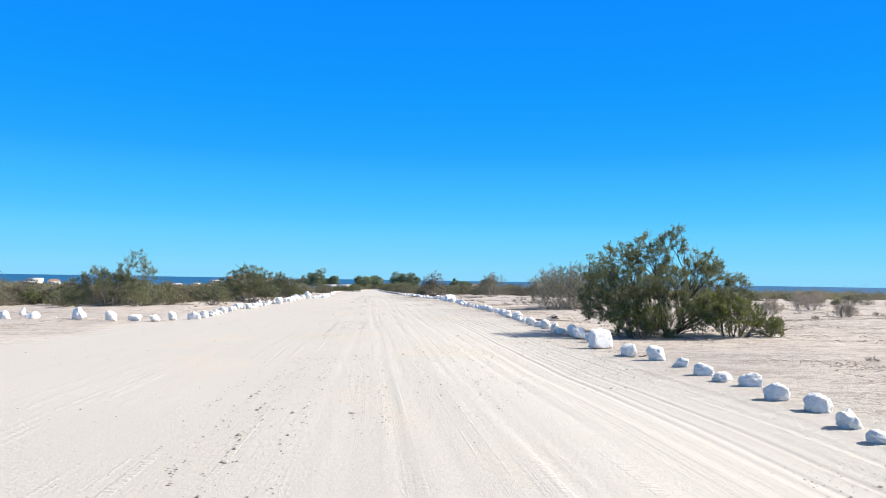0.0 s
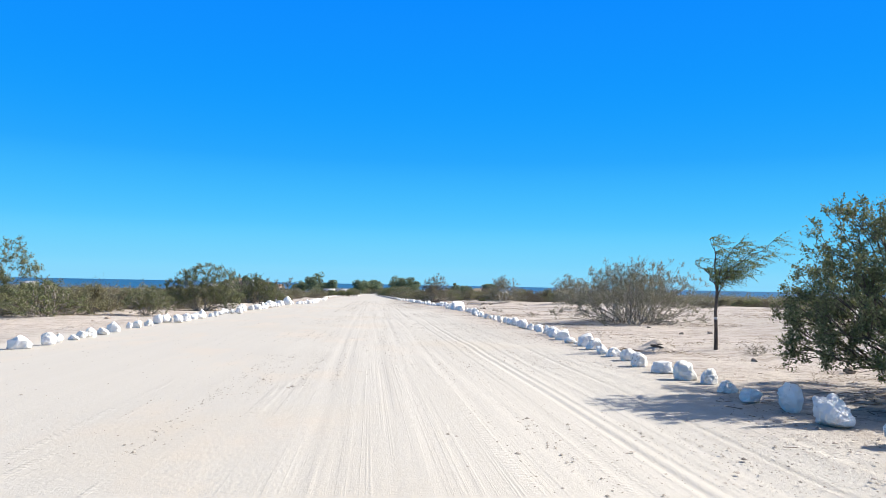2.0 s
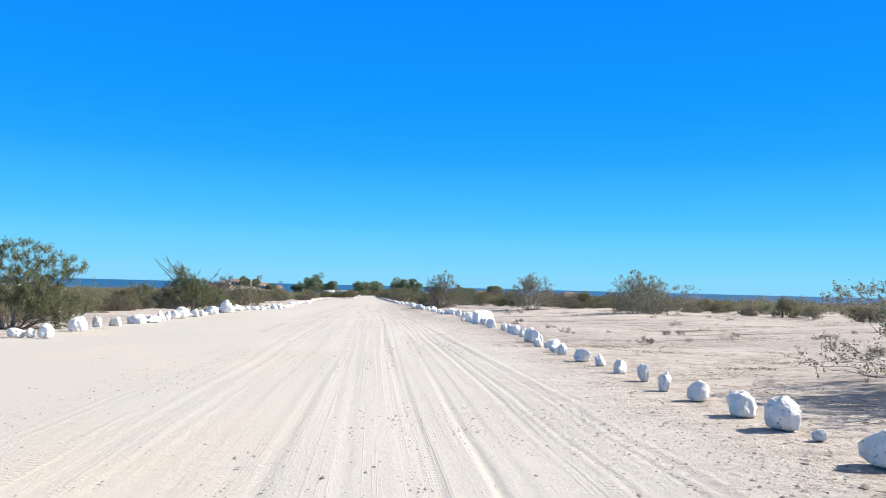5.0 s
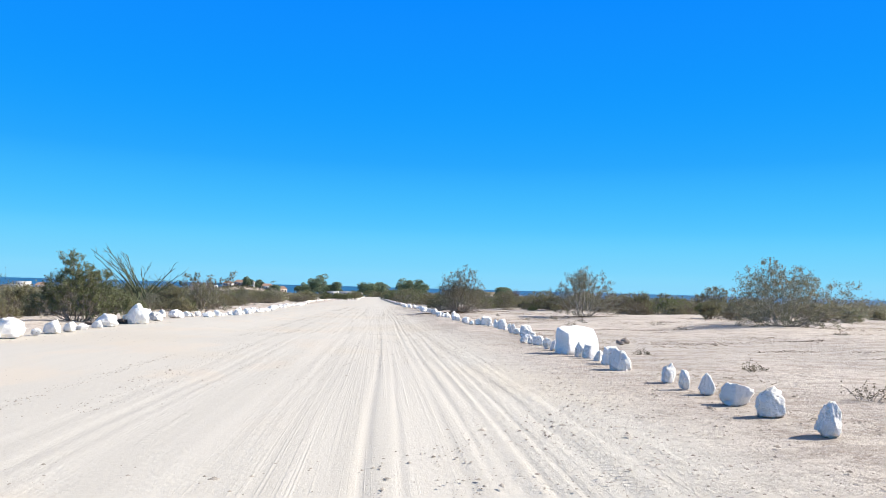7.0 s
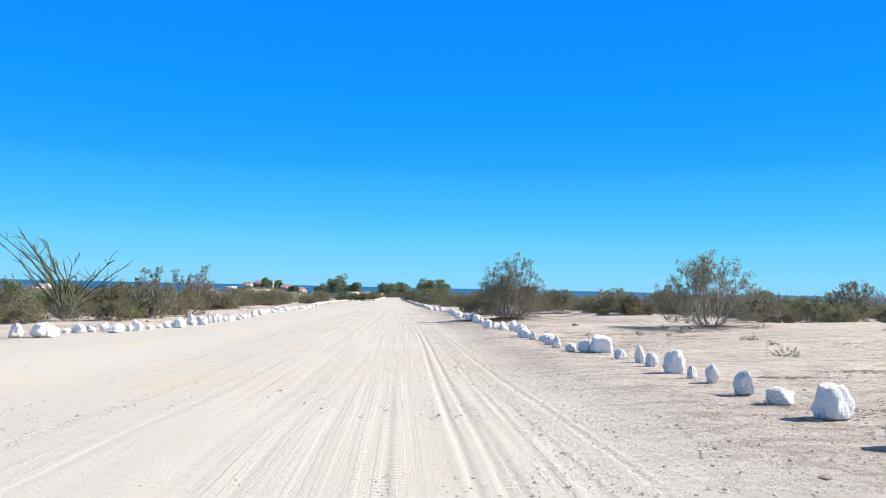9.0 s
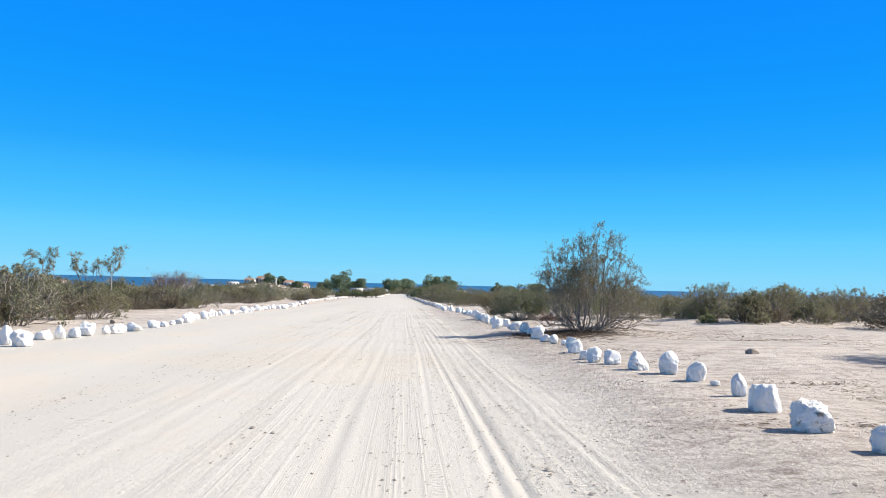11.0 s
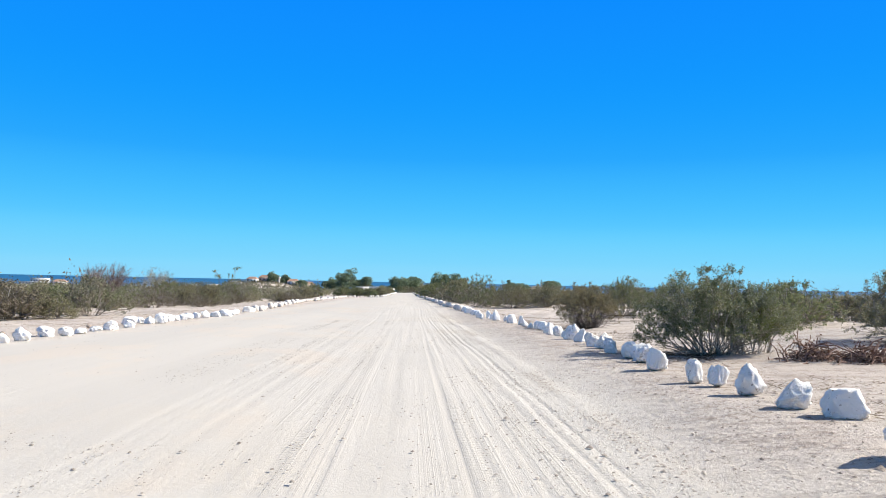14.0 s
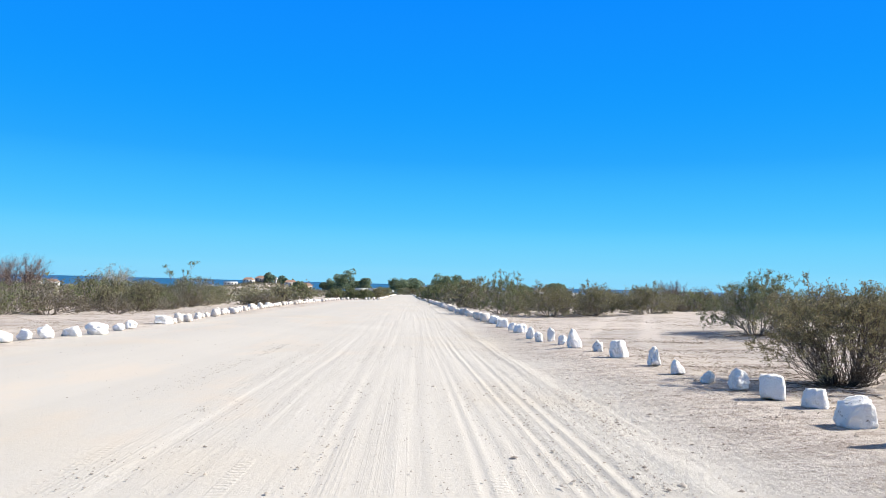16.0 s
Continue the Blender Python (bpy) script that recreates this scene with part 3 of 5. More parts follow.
for row in (
        (-6.75, 116.45, 0.45, 0.31), (-6.68, 117.45, 0.32, 0.23), (-7.02, 119.57, 0.25, 0.20), (-6.90, 120.21, 0.36, 0.25), (-6.98, 121.47, 0.42, 0.42),
        (-7.33, 122.85, 0.44, 0.49), (-7.64, 124.53, 0.41, 0.38), (-7.85, 125.74, 0.47, 0.30), (-7.56, 126.60, 0.38, 0.45), (-7.86, 128.42, 0.45, 0.34),
        (-8.15, 130.17, 0.41, 0.45), (-8.12, 130.98, 0.33, 0.33), (-8.22, 132.26, 0.35, 0.31), (-8.22, 133.20, 0.45, 0.41), (-8.57, 135.22, 0.49, 0.34),
        (-8.27, 135.86, 0.45, 0.30), (-8.32, 137.07, 0.36, 0.21), (-8.37, 138.37, 0.38, 0.21), (-8.17, 139.13, 0.49, 0.38), (-8.36, 141.37, 0.41, 0.29),
):
    stone("left", *row)
for row in (
        (-9.26, 143.62, 0.58, 0.41), (-8.97, 145.19, 0.41, 0.33), (-9.49, 145.42, 0.41, 0.30), (-8.59, 145.59, 0.60, 0.49), (-8.97, 147.73, 0.53, 0.37),
        (-8.83, 148.59, 0.30, 0.30), (-8.79, 149.49, 0.44, 0.35), (-9.05, 151.24, 0.46, 0.33), (-8.92, 152.23, 0.43, 0.34), (-8.61, 152.80, 0.44, 0.44),
        (-8.37, 153.92, 0.56, 0.36), (-8.08, 155.13, 0.69, 0.42), (-8.33, 157.62, 0.40, 0.28), (-8.41, 159.03, 0.41, 0.35), (-8.55, 163.10, 0.78, 0.39),
):
    stone("left", *row)


def far_stones():
    """The two rows going on towards the shore, too small to pick apart."""
    rng = np.random.default_rng(11)
    v, f = stone_shape(99, 1)
    vs, fs, n = [], [], 0
    marks = ((167, 7.0), (191, 6.3), (241, 5.7), (282, 5.0), (520, 4.2), (760, 4.0)), ((164, -8.5), (185, -10), (207, -11), (266, -11), (270, -8)), ((270, -8), (272.5, -3.2)), ((276, -3.6), (520, -6), (760, -8))
    for row in marks:
        for (y0, x0), (y1, x1) in zip(row, row[1:]):
            length = math.hypot(x1 - x0, y1 - y0)
            for u in np.arange(0, 1, .95 / length):
                s = rng.uniform(.32, .6)
                x, y = x0 + (x1 - x0) * u + rng.normal() * .12, y0 + (y1 - y0) * u
                a = rng.uniform(0, 6.28)
                c, d = math.cos(a), math.sin(a)
                w = v * [s, s, s * rng.uniform(.7, 1.1)]
                w = np.stack([w[:, 0] * c - w[:, 1] * d + x, w[:, 0] * d + w[:, 1] * c + y, w[:, 2] + float(lie(x, y)) - .03], -1)
                vs.append(w), fs.append(f + n)
                n += len(v)
    me = mesh_of("far_stones", np.concatenate(vs), np.concatenate(fs), PAINT[0], True)
    tagged(new("far_stones", me), "long rows of whitewashed stones running towards the shore", "stones", kind="stuff")


far_stones()


# ---- plants ----
def tubes(lines, radii, sides):
    """Tapered tubes along polylines: lines (n, k, 3), radii (n, k)."""
    n, k, _ = lines.shape
    d = np.gradient(lines, axis=1)
    d /= np.linalg.norm(d, axis=2, keepdims=True) + 1e-9
    ref = np.where(np.abs(d[..., 2:]) > .9, [1., 0, 0], [0, 0, 1.])
    a = np.cross(d, ref)
    a /= np.linalg.norm(a, axis=2, keepdims=True) + 1e-9
    b = np.cross(d, a)
    ang = np.arange(sides) * 2 * math.pi / sides
    ring = lines[:, :, None] + radii[:, :, None, None] * (np.cos(ang)[:, None] * a[:, :, None] + np.sin(ang)[:, None] * b[:, :, None])
    v = ring.reshape(-1, 3)
    base = (np.arange(n)[:, None, None] * k + np.arange(k - 1)[None, :, None]) * sides
    i = np.arange(sides)[None, None]
    j = (i + 1) % sides
    f = np.stack([base + i, base + j, base + sides + j, base + sides + i], -1).reshape(-1, 4)
    return v, f


def leaf_quads(rng, at, size, lean=None):
    """A small folded-diamond leaf at every point."""
    n = len(at)
    u = rng.normal(size=(n, 3))
    if lean is not None:
        u += lean
    u /= np.linalg.norm(u, axis=1, keepdims=True)
    w = np.cross(u, rng.normal(size=(n, 3)))
    w /= np.linalg.norm(w, axis=1, keepdims=True)
    s = size * rng.uniform(.6, 1.4, (n, 1))
    v = np.stack([at - u * s, at + w * s * .5, at + u * s, at - w * s * .5], 1).reshape(-1, 3)
    return v, np.arange(4 * n).reshape(n, 4)


def leaf_tris(rng, at, size, lean):
    """The same for leaves that are only seen from far off: one pointed blade each."""
    v, f = leaf_quads(rng, at, size * 1.3, lean)
    return v.reshape(-1, 4, 3)[:, [0, 1, 3]].reshape(-1, 3), np.arange(3 * len(at)).reshape(-1, 3)


def grow(rng, root, way, length, k, bend, wander):
    """Polylines from root points along ways, bending upwards and wandering."""
    n = len(root)
    pts = [root]
    d = way / np.linalg.norm(way, axis=1, keepdims=True)
    step = (length / (k - 1))[:, None]
    for _ in range(k - 1):
        d = d + [0, 0, bend] + rng.normal(size=(n, 3)) * wander
        d /= np.linalg.norm(d, axis=1, keepdims=True)
        pts.append(pts[-1] + d * step)
    return np.stack(pts, 1), d


def shrub_parts(seed, wide, high, stems=16, branches=7, twigs=4, leaves=9, leaf=.03, bark=BARK_GREY, foliage=LEAF_OLIVE,
                spread=.9, skirt=0, plumes=0, thick=.022, dense_low=.0, sprawl=.35, small=False, tuft=0, wander=.14):
    """Branch and leaf meshes of a many-stemmed desert shrub, standing on z = 0."""
    rng = np.random.default_rng(seed)
    r = wide / 2
    az = np.arange(stems) * 2.399 + rng.uniform(0, 1, stems)
    out = np.sqrt(rng.uniform(.02, 1, stems)) * spread
    tall = high * rng.uniform(.62, .9, stems) * (1 - .38 * out ** 2)
    if plumes:
        tall[:plumes] = high * rng.uniform(.82, .97, plumes)
        out[:plumes] *= .55
    low = np.arange(stems) >= stems * (1 - sprawl)
    out = np.where(low, rng.uniform(.75, 1.08, stems), out)
    tall = np.where(low, high * rng.uniform(.14, .5, stems), tall)
    tip = np.stack([np.cos(az) * out * r * .8, np.sin(az) * out * r * .8, tall * .85], -1)
    root = np.stack([np.cos(az) * .06 * r, np.sin(az) * .06 * r, np.full(stems, -.04)], -1) * np.where(low, rng.uniform(1, 7, stems), rng.uniform(.5, 4, stems))[:, None]
    root[:, 2] = -.04
    way = tip - root
    length = np.linalg.norm(way, axis=1)
    way[:, 2] -= length * .16
    S, d = grow(rng, root, way, length * np.where(low, 1.15, 1.0), 8, .045, np.where(low, .24, wander)[:, None])
    vs, fs = [], []
    n = 0
    v, f = tubes(S, np.linspace(1, .35, 8)[None] * thick * rng.uniform(.7, 1.3, (stems, 1)), 4 if small else 5)
    vs.append(v), fs.append(f + n)
    n += len(v)
    # branches off the stems
    who = np.repeat(np.arange(stems), branches)
    m = len(who)
    pos = rng.uniform(.28 - dense_low, 1, m) * 6.999
    i = pos.astype(int)
    u = (pos - i)[:, None]
    p = S[who, i] * (1 - u) + S[who, i + 1] * u
    along = S[who, i + 1] - S[who, i]
    along /= np.linalg.norm(along, axis=1, keepdims=True)
    way = along + rng.normal(size=(m, 3)) * .55 + np.stack([p[:, 0], p[:, 1], 0 * p[:, 0]], -1) / r * .3
    B, d = grow(rng, p, way, rng.uniform(.16, .34, m) * (r + high) * .5, 5, .06, .16)
    b = slice(None, None, 2 if small else 1)
    v, f = tubes(B[:, b], (np.linspace(1, .35, 5)[None] * thick * .42 * rng.uniform(.7, 1.3, (m, 1)))[:, b], 3)
    vs.append(v), fs.append(f + n)
    n += len(v)
    # twigs
    who = np.repeat(np.arange(m), twigs)
    t = len(who)
    pos = rng.uniform(.25, 1, t) * 3.999
    i = pos.astype(int)
    u = (pos - i)[:, None]
    p = B[who, i] * (1 - u) + B[who, i + 1] * u
    way = d[who] + rng.normal(size=(t, 3)) * .6
    way[:, 2] += .25
    Tw, d2 = grow(rng, p, way, rng.uniform(.07, .16, t) * (r + high) * .5, 3, .1, .15)
    if not small:
        v, f = tubes(Tw[:, ::2], np.array([[1, .5]]) * np.full((t, 1), thick * .16), 3)
        vs.append(v), fs.append(f + n)
        n += len(v)
    wood = np.concatenate(vs)
    wood_f = np.concatenate(fs)
    # leaves along the twigs, thicker towards their ends
    who = np.repeat(np.arange(t), leaves)
    u = (rng.uniform(0, 1, len(who)) ** .45)[:, None] * 1.999
    i = u.astype(int)[:, 0]
    u = u - i[:, None]
    p = Tw[who, i] * (1 - u) + Tw[who, i + 1] * u + rng.normal(size=(len(who), 3)) * leaf * 1.1
    if tuft:
        p = p[:, None] + rng.normal(size=(len(p), tuft, 3)) * leaf * 1.3
        p = p.reshape(-1, 3)
    if skirt:
        a = rng.uniform(0, 6.28, skirt)
        q = np.sqrt(rng.uniform(.5, 1, skirt)) * r * .95
        h = rng.uniform(0, .42, skirt) ** 1.2 * high
        lump = .75 + .25 * np.sin(a * 5 + 1) * np.cos(a * 3)
        p = np.concatenate([p, np.stack([np.cos(a) * q * lump, np.sin(a) * q * lump, h * lump], -1)])
    p = p[p[:, 2] > .02]
    lv, lf = leaf_tris(rng, p, leaf, [0, 0, .4])
    return mesh_of("wood", wood, wood_f, bark, True), mesh_of("foliage", lv, lf, foliage)


def dome(seed, wide, high, count=12, plumes=3, low=.2, fat=1.0):
    """Foliage masses of a bush: (x, y, z, radius) on a lumpy dome, with a few taller shoots."""
    rng = np.random.default_rng(seed)
    out = []
    for k in range(count):
        a, q = k * 2.399 + rng.uniform(-.4, .4), math.sqrt((k + .5) / count)
        h = high * (low + (.68 - low) * (1 - q ** 2.2)) * rng.uniform(.8, 1.15)
        out.append((math.cos(a) * q * wide * .39, math.sin(a) * q * wide * .39, h, fat * wide * rng.uniform(.12, .18)))
    for k in range(plumes):
        a, q = rng.uniform(0, 6.28), rng.uniform(.1, .62)
        x, y = math.cos(a) * q * wide * .4, math.sin(a) * q * wide * .4
        top = high * (1 - .25 * q) * rng.uniform(.86, 1)
        for n in range(3):
            r = wide * (.085 - .018 * n)
            out.append((x + rng.normal() * .05 * wide, y + rng.normal() * .05 * wide, top * (.66 + .14 * n), r))
    return out


def bush_parts(seed, lobes, tufts=260, sprays=8, leaves=9, leaf=.022, spray=.17, bark=BARK_GREY, foliage=LEAF_OLIVE, thick=.05, foot=.3,
               dead=0, small=False, hollow=.5, bow=.2, fork=.85, stems=18):
    """Wood and foliage of a desert bush: forking boughs that grow from a shared foot to every tuft, and short leafy sprays at the tufts."""
    rng = np.random.default_rng(seed)
    lobes = np.array(lobes, float)
    share = lobes[:, 3] ** 2
    count = np.maximum(2, np.round(tufts * share / share.sum())).astype(int)
    P, C = [], []
    for (x, y, z, r), n in zip(lobes, count):
        d = rng.normal(size=(n, 3))
        d /= np.linalg.norm(d, axis=1, keepdims=True)
        P.append(np.array([x, y, z]) + d * r * rng.uniform(hollow ** 3, 1, (n, 1)) ** (1 / 3) * [1, 1, .92])
        C.append(np.repeat([[x, y, z - r * .5]], n, 0))
    P, C = np.concatenate(P), np.concatenate(C)
    keep = P[:, 2] > .06
    P, C = P[keep], C[keep]
    order = np.argsort(np.linalg.norm(P * [1, 1, .8], axis=1))
    P, C = P[order], C[order]
    # forking boughs
    az = np.arange(stems) * 2.399
    size = len(P) * 6 + stems
    pos, run, way = np.zeros((size, 3)), np.zeros(size), np.zeros((size, 3))
    q = np.sqrt(rng.uniform(.05, 1, stems)) * foot
    pos[:stems] = np.stack([np.cos(az) * q, np.sin(az) * q, np.full(stems, -.05)], -1)
    way[:stems] = np.stack([np.cos(az) * .8, np.sin(az) * .8, np.full(stems, .7)], -1)
    parent = [-1] * stems
    n, paths = stems, []
    for p in P:
        gap = np.linalg.norm(pos[:n] - p, axis=1)
        cost = gap + fork * run[:n] + 2.0 * np.maximum(pos[:n, 2] - p[2], 0)
        a = int(np.argmin(cost))
        d = gap[a]
        k = int(min(5, max(2, d / .22)))
        bend = pos[a] + way[a] * d * .42 + rng.normal(size=3) * d * bow
        bend[2] = max(bend[2], .03)
        idx = [a]
        last = a
        for u in np.linspace(0, 1, k + 1)[1:]:
            w = pos[a] * (1 - u) ** 2 + bend * 2 * u * (1 - u) + p * u * u
            if u < 1:
                w = w + rng.normal(size=3) * d * .035
            pos[n], parent_way = w, w - pos[last]
            step = np.linalg.norm(parent_way) + 1e-6
            way[n], run[n] = parent_way / step, run[last] + step
            parent.append(last)
            idx.append(n)
            last = n
            n += 1
        paths.append(idx)
    load = np.zeros(n)
    for idx in paths:
        load[idx[-1]] += 1
    for i in range(n - 1, stems - 1, -1):
        load[parent[i]] += load[i]
    rad = np.maximum(.0035 if not small else .004 + leaf * .22, thick * (load / load.max()) ** .5)
    k = 4 if small else 6
    L, R = [], []
    for idx in paths:
        u = np.linspace(0, len(idx) - 1, k)
        r = rad[idx].copy()
        r[0] = r[1]
        L.append(np.stack([np.interp(u, np.arange(len(idx)), pos[idx, c]) for c in range(3)], -1))
        R.append(np.interp(u, np.arange(len(idx)), r))
    vs, fs = [], []
    v, f = tubes(np.array(L), np.array(R), 4 if small else 5)
    vs.append(v), fs.append(f)
    m = len(v)
    if dead:
        a = rng.uniform(0, 6.28, dead)
        root = np.stack([np.cos(a) * foot, np.sin(a) * foot, np.full(dead, .02)], -1) * rng.uniform(.3, 2.2, (dead, 1))
        root[:, 2] = .02
        S, d = grow(rng, root, np.stack([np.cos(a), np.sin(a), rng.uniform(.2, 1.3, dead)], -1), rng.uniform(.25, .8, dead) * np.abs(lobes[:, :2]).max() * .8, 9, -.02, .3)
        S[:, :, 2] = np.maximum(S[:, :, 2], .015)
        v, f = tubes(S, np.linspace(1, .3, 9)[None] * thick * .3 * rng.uniform(.5, 1.3, (dead, 1)), 4)
        vs.append(v), fs.append(f + m)
        m += len(v)
    # sprays of leaves
    who = np.repeat(np.arange(len(P)), sprays)
    out = P[who] - C[who]
    out /= np.linalg.norm(out, axis=1, keepdims=True) + 1e-6
    d = rng.normal(size=(len(who), 3)) * .62 + out * .75 + [0, 0, .3]
    d /= np.linalg.norm(d, axis=1, keepdims=True)
    long = spray * rng.uniform(.5, 1.35, (len(who), 1))
    start = P[who] + rng.normal(size=(len(who), 3)) * spray * .18
    if not small:
        T = np.stack([start, start + d * long * .55, start + d * long + [0, 0, -.02]], 1)
        v, f = tubes(T[:, ::2], np.full((len(who), 2), .0024), 3)
        vs.append(v), fs.append(f + m)
    k = np.repeat(np.arange(len(who)), leaves)
    u = rng.uniform(.08, 1.05, (len(k), 1))
    at = start[k] + d[k] * long[k] * u + rng.normal(size=(len(k), 3)) * leaf * .75
    ok = at[:, 2] > .02
    lv, lf = leaf_tris(rng, at[ok], leaf, (d[k] * 1.1)[ok])
    return mesh_of("wood", np.concatenate(vs), np.concatenate(fs), bark, True), mesh_of("foliage", lv, lf, foliage)


def shrub(x, y, label, lobes, category="bush", group="", name="bush", turn=0.0, **how):
    ob = new(name)
    ob.matrix_basis = pose(x, y, float(lie(x, y)), 0, 0, turn)
    wood, leaves = bush_parts(lobes=lobes, **how)
    part("wood", wood, ob)
    part("foliage", leaves, ob)
    return tagged(ob, label, category, group)


# single shrubs seaward of the road
shrub(9.7, 22.5, "big dense dark green desert bush on sandy ground",
      [(-2.3, -.3, 1.3, .8), (-2.2, .6, .9, .6), (-1.5, .5, 2.35, .68), (-1.35, -.7, 1.6, .7), (-.9, -.2, 2.8, .55), (-.35, .6, 2.35, .65), (-.3, -.9, 1.55, .7), (.2, .1, 2.9, .45), (.35, .1, 3.3, .27),
       (.5, .9, 1.7, .65), (1.0, -.3, 2.0, .58), (1.4, .3, 2.35, .5), (1.9, .2, 1.9, .52), (2.2, -.4, 1.25, .55), (2.5, .3, 1.7, .35), (-1.8, -1.2, .55, .6), (-.7, -1.4, .55, .6), (.4, -1.3, .75, .6),
       (1.3, -1.1, 1.0, .6), (.2, 1.7, 1.3, .75), (-1.2, 1.6, 1.4, .7), (1.7, 1.3, 1.1, .65)],
      seed=1, tufts=980, sprays=9, leaves=11, leaf=.024, spray=.18, bark=BARK_DARK, foliage=LEAF_GREEN, thick=.07, foot=.45)
shrub(8.3, 21.3, "low green bush spreading over the sand", [(-.5, 0, .5, .42), (.1, -.3, .6, .45), (.55, .2, .5, .4), (0, .4, .8, .4)], seed=2, tufts=150, sprays=8, leaves=11,
      leaf=.022, spray=.15, foliage=LEAF_BRIGHT, thick=.03)
shrub(11.25, 21.0, "low bright green bush spreading over the sand", [(-.9, 0, .8, .55), (-.2, -.3, .7, .6), (.5, .2, .6, .5), (1.0, -.1, .4, .42), (-.3, .6, .9, .5), (1.35, .1, .28, .3)],
      seed=3, tufts=260, sprays=9, leaves=12, leaf=.022, spray=.16, foliage=LEAF_BRIGHT, thick=.035)
shrub(12.9, 44.6, "wide open grey-green creosote bush with bare lower branches", dome(4, 7.4, 2.85, 18, 9, .22),
      seed=4, tufts=950, sprays=8, leaves=10, leaf=.021, spray=.2, bark=BARK_TWIST, foliage=LEAF_GREY, thick=.06, foot=.7, dead=150, hollow=.2)
for n, (sx, sy, w, h) in enumerate(((20.5, 38.5, 1.6, 1.0), (25.0, 38.0, 2.0, 1.2), (27.5, 43.0, 1.8, 1.1), (23.0, 47.5, 1.5, .9), (18.3, 31.0, 1.3, .8), (21.0, 29.6, 1.1, .6))):
    shrub(sx, sy, "pale grey dry bush on open desert sand", dome(70 + n, w, h, 9, 1, .3, 1.1), group="pale dry bushes", seed=70 + n, tufts=150, sprays=7, leaves=3, leaf=.018, spray=.14,
          bark=BARK_PALE, foliage=STRAW, thick=.02, dead=30)
shrub(10.1, 114.4, "tall airy creosote bush with grey twisted branches and brown tips",
      dome(5, 4.9, 2.9, 13, 4, .3) + [(1.9, .2, .9, .6), (2.4, 0, .6, .45), (-1.4, .2, 2.0, .5), (-1.25, 0, 2.7, .4), (1.7, -.3, 1.9, .5), (.5, .6, 2.4, .6), (-.5, -.5, 1.8, .6), (.6, -.4, 3.4, .35), (-.9, 0, 2.3, .5), (-.7, .3, 3.0, .42), (-.5, 0, 3.3, .3), (-.1, .2, 2.9, .5), (.1, .1, 3.35, .42), (.25, -.1, 3.8, .25), (.8, .2, 2.8, .5), (1.1, -.2, 3.2, .35),
                                       (1.5, .1, 2.5, .42), (-.2, -.7, 2.4, .5)],
      seed=5, tufts=880, sprays=8, leaves=9, leaf=.02, spray=.2, bark=BARK_GREY, foliage=LEAF_TIP, thick=.055, foot=.75, dead=110, hollow=.2, stems=22)
shrub(21.4, 83.7, "open grey-green creosote bush beyond the bare sand", dome(6, 5.6, 3.1, 14, 6, .18, 1.1) + [(2.7, 0, 1.7, .6), (3.3, .1, 1.9, .4), (3.4, 0, .8, .7), (2.1, -.4, .6, .8), (-1.6, 0, .5, .7), (.3, -.5, .5, .8), (1.2, -.3, .5, .7)],
      seed=6, tufts=560, sprays=7, leaves=8, leaf=.03, spray=.24,
      bark=BARK_TWIST, foliage=LEAF_GREY, thick=.055, dead=24, hollow=.3)
shrub(18.0, 103.5, "open grey-green creosote bush beyond the bare sand", dome(7, 5.6, 3.8, 14, 9, .17, 1.1), seed=7, tufts=430, sprays=7, leaves=8, leaf=.029, spray=.24,
      bark=BARK_TWIST, foliage=LEAF_GREY, thick=.055, dead=24, hollow=.3)
shrub(10.15, 129.5, "rounded dense green creosote bush behind the stones", dome(8, 3.6, 2.1, 19, 1, .34, 1.25), seed=8, tufts=760, sprays=9, leaves=10, leaf=.019, spray=.15,
      bark=BARK_TWIST, foliage=LEAF_GREEN, thick=.045, foot=.35, dead=110)
shrub(10.95, 129.1, "small yellow-green bush among pale dead branches", dome(9, 1.5, 1.5, 8, 2, .35, 1.1), seed=9, tufts=170, sprays=8, leaves=10, leaf=.02, spray=.15,
      bark=BARK_PALE, foliage=LEAF_BRIGHT, thick=.03, dead=60)
shrub(17.6, 132.8, "open olive creosote bush on pale sand", dome(10, 3.7, 2.4, 12, 5, .2, 1.1), seed=10, tufts=420, sprays=8, leaves=9, leaf=.022, spray=.18, foliage=LEAF_OLIVE, thick=.04, dead=20)
shrub(10.3, 142.5, "vase-shaped creosote bush with dark bare stems", dome(11, 3.6, 2.05, 17, 6, .34, 1.0), seed=11, tufts=430, sprays=8, leaves=10, leaf=.018, spray=.15,
      bark=BARK_DARK, foliage=LEAF_RUST, thick=.028, foot=.22, bow=.2, fork=1.3, stems=17)
shrub(16.2, 157.5, "wide green creosote bush on pale sand", dome(12, 4.6, 2.6, 14, 5, .18, 1.1), seed=12, tufts=520, sprays=8, leaves=9, leaf=.024, spray=.18, foliage=LEAF_GREEN, thick=.045, dead=20)
for sx, sy, w, h, n in ((9.6, 183.5, 5.8, 3.3, 13), (12.6, 180.5, 4.4, 2.5, 17), (16.0, 181.5, 4.8, 2.3, 18), (19.6, 180.5, 4.6, 2.2, 19)):
    shrub(sx, sy, "dense dark green thicket beside the road", dome(n, w, h, 14, 3, .14, 1.25), seed=n, tufts=340, sprays=7, leaves=9, small=True,
          leaf=.034, spray=.22, foliage=LEAF_GREEN if n == 13 else LEAF_OLIVE)
